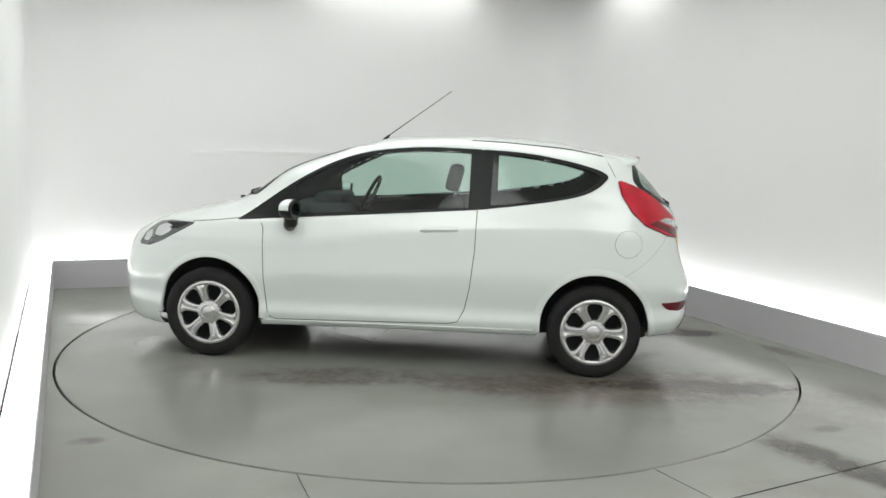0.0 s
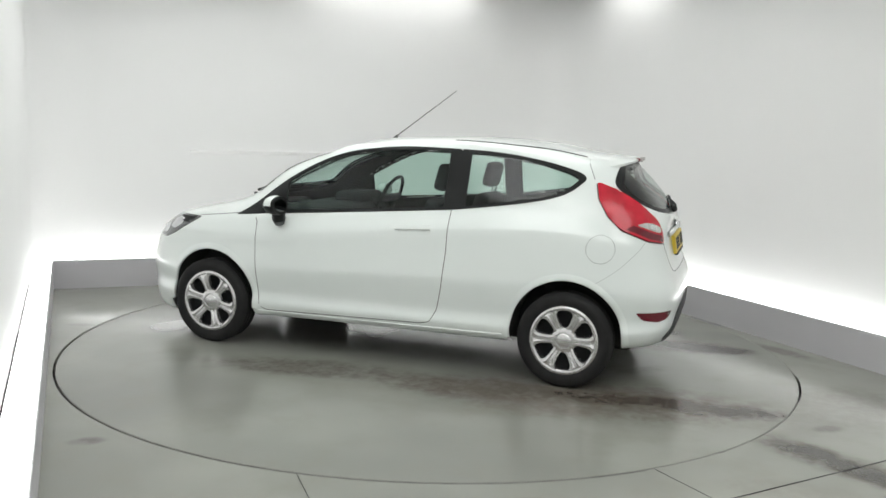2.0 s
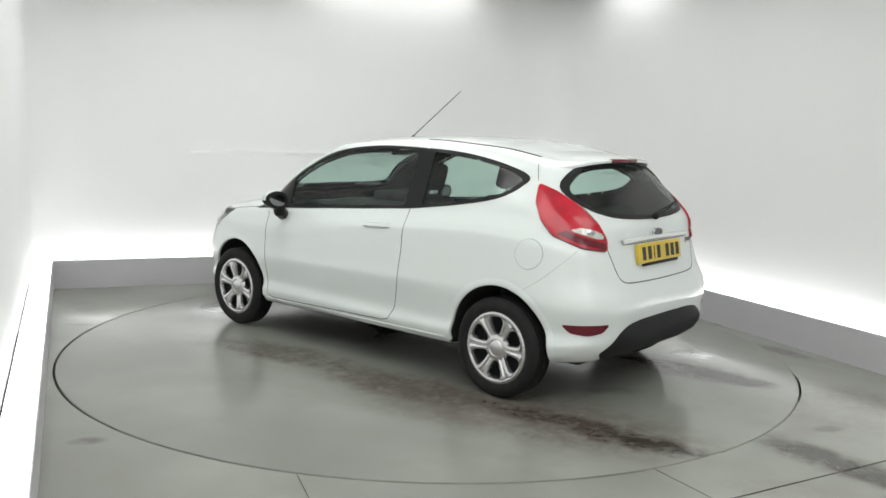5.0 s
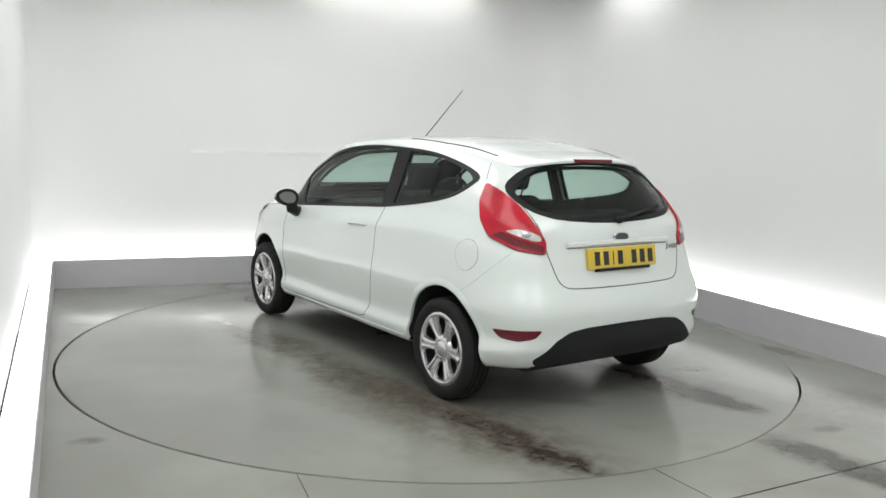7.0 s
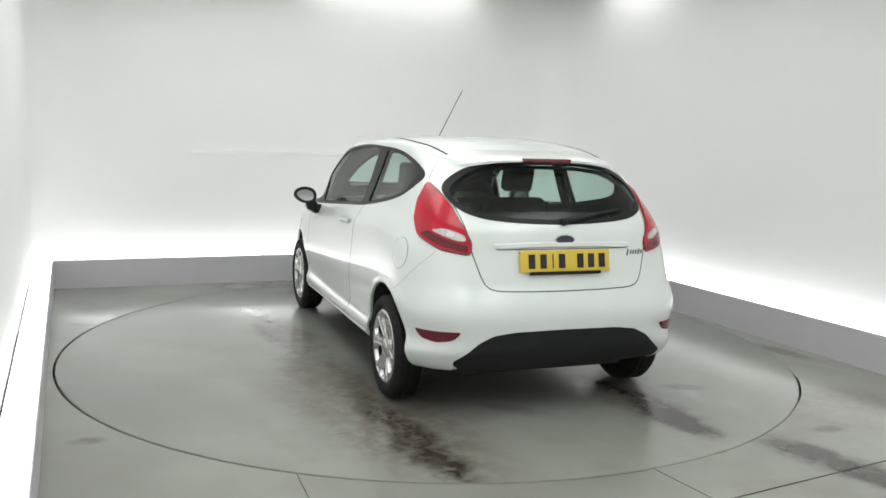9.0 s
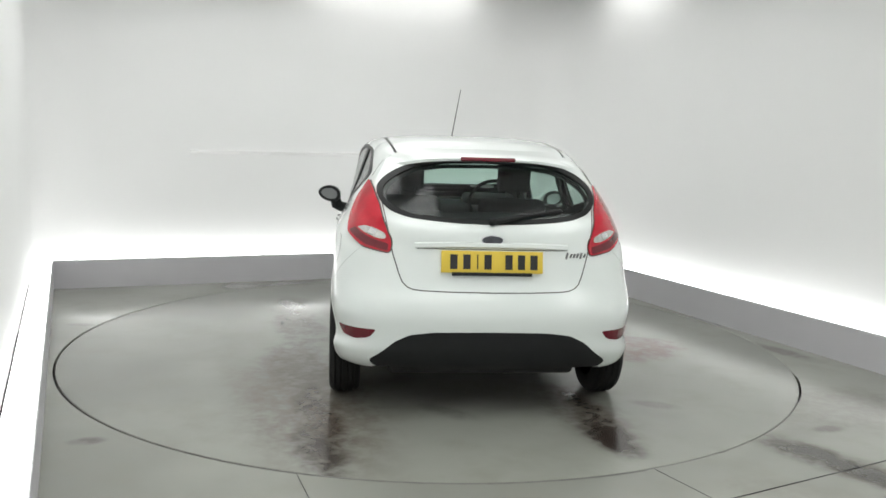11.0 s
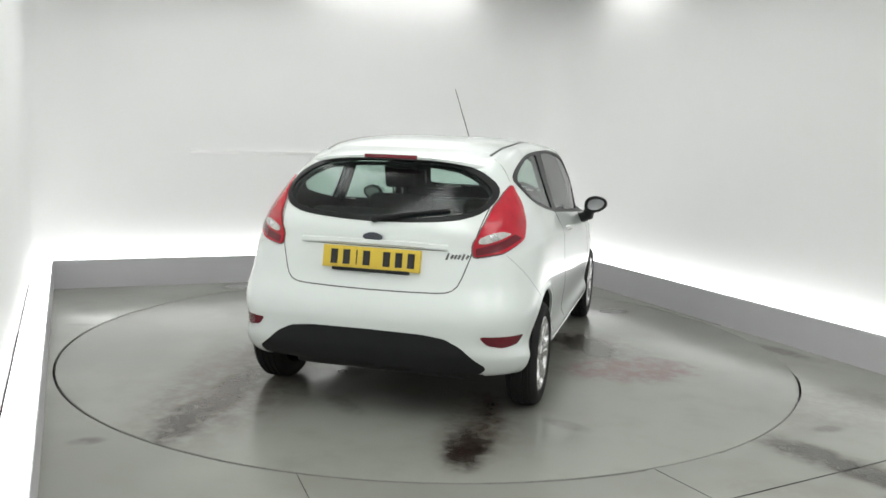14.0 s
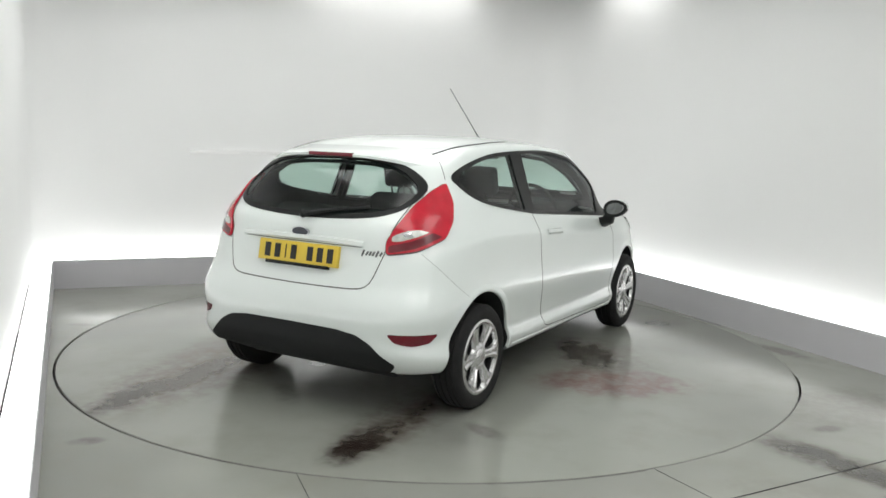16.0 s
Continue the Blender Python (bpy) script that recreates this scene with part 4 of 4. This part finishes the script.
        for nm, mat, wy, wz, x0 in (("mirror_bezel", M_BLACK, 0.085, 0.062, -0.036), ("mirror_glass", M_MIRROR, 0.062, 0.042, -0.0375)):
            bm = bmesh.new()
            ring, back = [], []
            for k in range(40):
                y, z = shell(math.cos(2 * math.pi * k / 40), math.sin(2 * math.pi * k / 40), wy, wz)
                ring.append(bm.verts.new((x0, y, z)))
                back.append(bm.verts.new((x0 + 0.014, y * 1.015, z * 1.015)))
            bm.faces.new(ring)
            for k in range(40):
                bm.faces.new((ring[k], ring[(k + 1) % 40], back[(k + 1) % 40], back[k]))
            bmesh.ops.transform(bm, matrix=place, verts=bm.verts)
            part(nm, bm, mat, mirror, "silvered mirror glass" if mat is M_MIRROR else "")
        bm = bmesh.new()
        tube(bm, [(0.73, side * 0.765, 0.862), (0.715, side * 0.805, 0.862), (0.695, side * 0.845, 0.885), (0.69, side * 0.862, 0.945)], [0.034, 0.040, 0.046, 0.040], 12)
        part("mirror_arm", bm, M_BLACK, mirror)
    # rear
    frame_ob = part("rear_window_trim", skin_ring("rear", REAR_OPENING, REAR_PANE), M_BLACK, car, "gloss black border of the rear window")
    part("rear_window", skin_patch("rear", REAR_PANE, -0.002, 0.003), M_GLASS, frame_ob, "tinted rear window")
    frame_ob = part("windscreen_trim", skin_ring("front", FRONT_OPENING, FRONT_PANE), M_BLACK, car, "black border of the windscreen")
    part("windscreen", skin_patch("front", FRONT_PANE, -0.002, 0.003), M_GLASS, frame_ob, "clear windscreen")
    part("inner_window_trim", skin_ring("rear", REAR_OPENING, REAR_PANE, -0.034, 0.006), M_LINING, car, "dark inner window trim")
    part("inner_window_trim", skin_ring("front", FRONT_OPENING, FRONT_PANE, -0.034, 0.006), M_LINING, car, "dark inner window trim")
    gate = [(0.575, 1.13), (0.545, 1.0), (0.515, 0.86), (0.482, 0.757), (0.464, 0.717), (0.440, 0.694), (0.408, 0.682), (0.36, 0.677), (0.2, 0.672), (0.0, 0.670)]
    part("tailgate_gap", skin_line("rear", gate + [(-y, z) for y, z in reversed(gate[:-1])], 0.008), M_GAP_SHADE, car, "shut line of the tailgate")
    # spoiler over the rear window
    bm = bmesh.new()
    rows = []
    for k in range(33):
        y = -0.55 + 1.10 * k / 32
        e = abs(y) / 0.55
        drop = 0.055 * e ** 3
        top0 = on_skin("top", -1.22 + 0.04 * e * e, y * 0.90, 0.001)
        tip_x = -1.545 + 0.19 * e ** 4
        mid_x = top0.x * 0.5 + tip_x * 0.5
        rows.append([bm.verts.new(c) for c in ((top0.x, y * 0.90, top0.z), (mid_x, y * 0.97, top0.z * 0.42 + (1.357 - drop) * 0.58 + 0.004), (tip_x + 0.015, y, 1.357 - drop), (tip_x, y, 1.350 - drop), (tip_x + 0.004, y * 1.01, 1.338 - drop - 0.015 * e ** 4), (-1.43 + 0.11 * e ** 2, y * 0.98, 1.324 - drop - 0.015 * e ** 4))])
    for a, b in zip(rows, rows[1:]):
        for k in range(5):
            bm.faces.new((a[k], a[k + 1], b[k + 1], b[k]))
    bm.faces.new(rows[0])
    bm.faces.new(rows[-1])
    part("spoiler", bm, M_PAINT, car, "white roof spoiler")
    bm = bmesh.new()
    add_box(bm, -1.550, -1.52, -0.15, 0.15, 1.336, 1.358, 0.006)
    part("brake_lamp", bm, M_DARKRED, car, "dark red high brake lamp")
    # plate, badge, lettering
    plate = empty("number_plate", car)
    hi, lo = on_skin("rear", 0.0, 0.883, 0.0), on_skin("rear", 0.0, 0.773, 0.0)
    lean = pose(min(hi.x, lo.x) * 0.5 + (hi.x + lo.x) * 0.25 - 0.010, 0, 0.828, 0, math.degrees(math.atan2(hi.x - lo.x, 0.11)), 0)
    bm = bmesh.new()
    add_box(bm, -0.004, 0.02, -0.266, 0.266, -0.057, 0.057, 0.002, lean)
    part("plate", bm, M_PLATE, plate, "yellow number plate")
    for y0, w in ((0.196, 0.052), (0.128, 0.052), (0.072, 0.02), (0.018, 0.052), (-0.092, 0.052), (-0.158, 0.052), (-0.224, 0.052)):
        bm = bmesh.new()
        add_box(bm, -0.0065, -0.0035, y0 - w / 2 + 0.013, y0 + w / 2 - 0.013 + 0.012, -0.038, 0.038, 0.0, lean)
        part("bar", bm, M_INK, plate, smooth=False)
    bm = bmesh.new()
    add_box(bm, -0.008, 0.02, -0.21, 0.21, -0.072, -0.054, 0.003, lean)
    part("plate_holder", bm, M_PLASTIC, plate)
    strip = skin_line("rear", [(0.40, 0.905), (0.2, 0.912), (-0.2, 0.912), (-0.40, 0.905)], 0.032, 0.006, high=0.010)
    part("grab_strip", strip, M_PAINT, car, "white trim strip above the number plate")
    # dark line painted under the trim strip for the shadow it throws
    part("strip_painted_shade", skin_line("rear", [(0.39, 0.889), (-0.39, 0.889)], 0.004, 0.002), M_GAP_SHADE, car)
    oval = [(0.056 * math.cos(2 * math.pi * k / 28), 0.938 + 0.023 * math.sin(2 * math.pi * k / 28)) for k in range(28)]
    badge = part("badge", skin_patch("rear", oval, 0.012, 0.01, 3), M_BADGE, car, "dark oval badge")
    part("badge_rim", skin_line("rear", oval, 0.006, 0.012, closed=True, step=0.02, high=0.002), M_CHROME, badge)
    script = empty("lettering", car)
    for k, (y0, h) in enumerate(((-0.395, 0.034), (-0.418, 0.02), (-0.436, 0.02), (-0.454, 0.022), (-0.474, 0.03), (-0.494, 0.02))):
        part("bar", skin_line("rear", [(y0, 0.862 - h / 2), (y0 - 0.011, 0.862 + h / 2)], 0.011, 0.003, high=0.001, step=0.01), M_SCRIPT, script, smooth=False)
    # lower valance
    val = mirror2([(0.0, 0.469), (0.30, 0.466), (0.42, 0.452), (0.50, 0.413), (0.56, 0.360), (0.63, 0.308), (0.60, 0.274), (0.3, 0.266), (0.0, 0.265)])
    part("valance", skin_patch("rear", rounded2(val, 0.02), 0.004, 0.012, 9, c=(0.0, 0.375)), M_PLASTIC, car, "black grained lower bumper")
    # rear wiper
    bm = bmesh.new()
    base = on_skin("rear", 0.0, 1.022, 0.02)
    tip = on_skin("rear", -0.20, 1.058, 0.018)
    tube(bm, [base, base.lerp(tip, 0.5) + Vector((-0.012, 0, 0)), tip], [0.015, 0.011, 0.008], 8)
    bl = [on_skin("rear", -0.05 - 0.33 * k / 10, 1.040 + 0.046 * k / 10, 0.009) for k in range(11)]
    tube(bm, bl, [0.009] * 11, 6)
    part("rear_wiper", bm, M_PLASTIC, car, "black rear wiper")
    bm = bmesh.new()
    bmesh.ops.create_uvsphere(bm, u_segments=16, v_segments=8, radius=0.022, matrix=Matrix.Translation(base))
    part("wiper_pivot", bm, M_PLASTIC, car)
    # washer jets and front wiper
    for y in (0.34, -0.34):
        bm = bmesh.new()
        c = on_skin("top", 1.17, y, 0.004)
        add_box(bm, c.x - 0.016, c.x + 0.016, c.y - 0.014, c.y + 0.014, c.z - 0.012, c.z + 0.007, 0.004)
        part("washer_jet", bm, M_PLASTIC, car, "small black washer jet")
    bm = bmesh.new()
    tube(bm, [on_skin("front", y, 1.012 + 0.012, 0.012) for y in (0.5, 0.3, 0.1, -0.1)], [0.009] * 4, 6)
    part("front_wiper", bm, M_PLASTIC, car, "black front wiper")
    # aerial
    bm = bmesh.new()
    tube(bm, [(0.262, 0, 1.385), (0.235, 0, 1.422), (0.205, 0, 1.448)], [0.016, 0.012, 0.007], 10)
    tube(bm, [(0.215, 0, 1.442), (-0.233, 0, 1.771)], [0.0035, 0.0022], 6)
    part("aerial", bm, M_BLACK, car, "thin black roof aerial")
    # tailpipe
    bm = bmesh.new()
    lathe(bm, [(0.022, 0.0), (0.024, 0.0), (0.024, 0.2), (0.02, 0.2)], 16)
    bmesh.ops.transform(bm, matrix=pose(-1.66, 0.45, 0.243, 0, 0, -90), verts=bm.verts)
    part("tailpipe", bm, M_STEEL, car)
    # cabin
    seat("front_seat", car, 0.12, 0.35, 0.48, (0,))
    seat("front_seat", car, 0.0, -0.36, 0.48, (0,))
    seat("rear_seat", car, -0.86, 0.0, 1.16, (), -22)
    bm = bmesh.new()
    add_box(bm, 0.52, 0.98, -0.66, 0.66, 0.60, 0.93, 0.06)
    add_box(bm, 0.56, 0.80, -0.58, -0.16, 0.90, 1.00, 0.04)
    part("dashboard", bm, M_LINING, car, "black dashboard")
    bm = bmesh.new()
    bmesh.ops.create_cone(bm, segments=8, radius1=0.03, radius2=0.03, depth=0.25, matrix=pose(0.46, -0.36, 0.88, 0, 65, 0))
    nmaj, nmin = 32, 8
    W = pose(0.41, -0.36, 0.96, 0, -25, 0)
    vs = [[bm.verts.new(W @ Vector((0.014 * math.sin(2 * math.pi * b / nmin), (0.18 + 0.014 * math.cos(2 * math.pi * b / nmin)) * math.cos(2 * math.pi * a / nmaj), (0.18 + 0.014 * math.cos(2 * math.pi * b / nmin)) * math.sin(2 * math.pi * a / nmaj)))) for b in range(nmin)] for a in range(nmaj)]
    for a in range(nmaj):
        for b in range(nmin):
            bm.faces.new((vs[a][b], vs[a][(b + 1) % nmin], vs[(a + 1) % nmaj][(b + 1) % nmin], vs[(a + 1) % nmaj][b]))
    add_box(bm, -0.012, 0.012, -0.17, 0.17, -0.03, 0.03, 0.008, W)
    part("steering_wheel", bm, M_BLACK, car, "black steering wheel")
    bm = bmesh.new()
    add_box(bm, 0.30, 0.33, -0.11, 0.11, 1.30, 1.36, 0.012)
    part("rear_view_mirror", bm, M_BLACK, car)
    bm = bmesh.new()
    add_box(bm, -1.50, -1.16, -0.52, 0.52, 0.88, 0.91, 0.012)
    part("parcel_shelf", bm, M_LINING, car, "dark parcel shelf")
    return tagged(car, "white three-door hatchback car on the turntable, yellow rear plate", "car")


studio()
wall_washers()
disc = turntable()
car = build_car()

CAR_OFFSET = (0.1476, -0.1464)


def heading(t):
    return 174.2188 - 7.0693 * t - 0.0084 * t * t + 0.00014 * t ** 3


def motions():
    car_rows, disc_rows = [], []
    for k in range(33):
        t = k * 0.5
        a = radians(heading(t))
        x = CAR_OFFSET[0] * math.cos(a) - CAR_OFFSET[1] * math.sin(a)
        y = CAR_OFFSET[0] * math.sin(a) + CAR_OFFSET[1] * math.cos(a)
        car_rows.append((t, pose(x, y, CAR_LIFT, 0, 0, heading(t))))
        disc_rows.append((t, pose(RING_C[0], RING_C[1], 0, 0, 0, heading(t) - heading(0) + 1.4)))
    walk(car, car_rows)
    walk(disc, disc_rows)


motions()
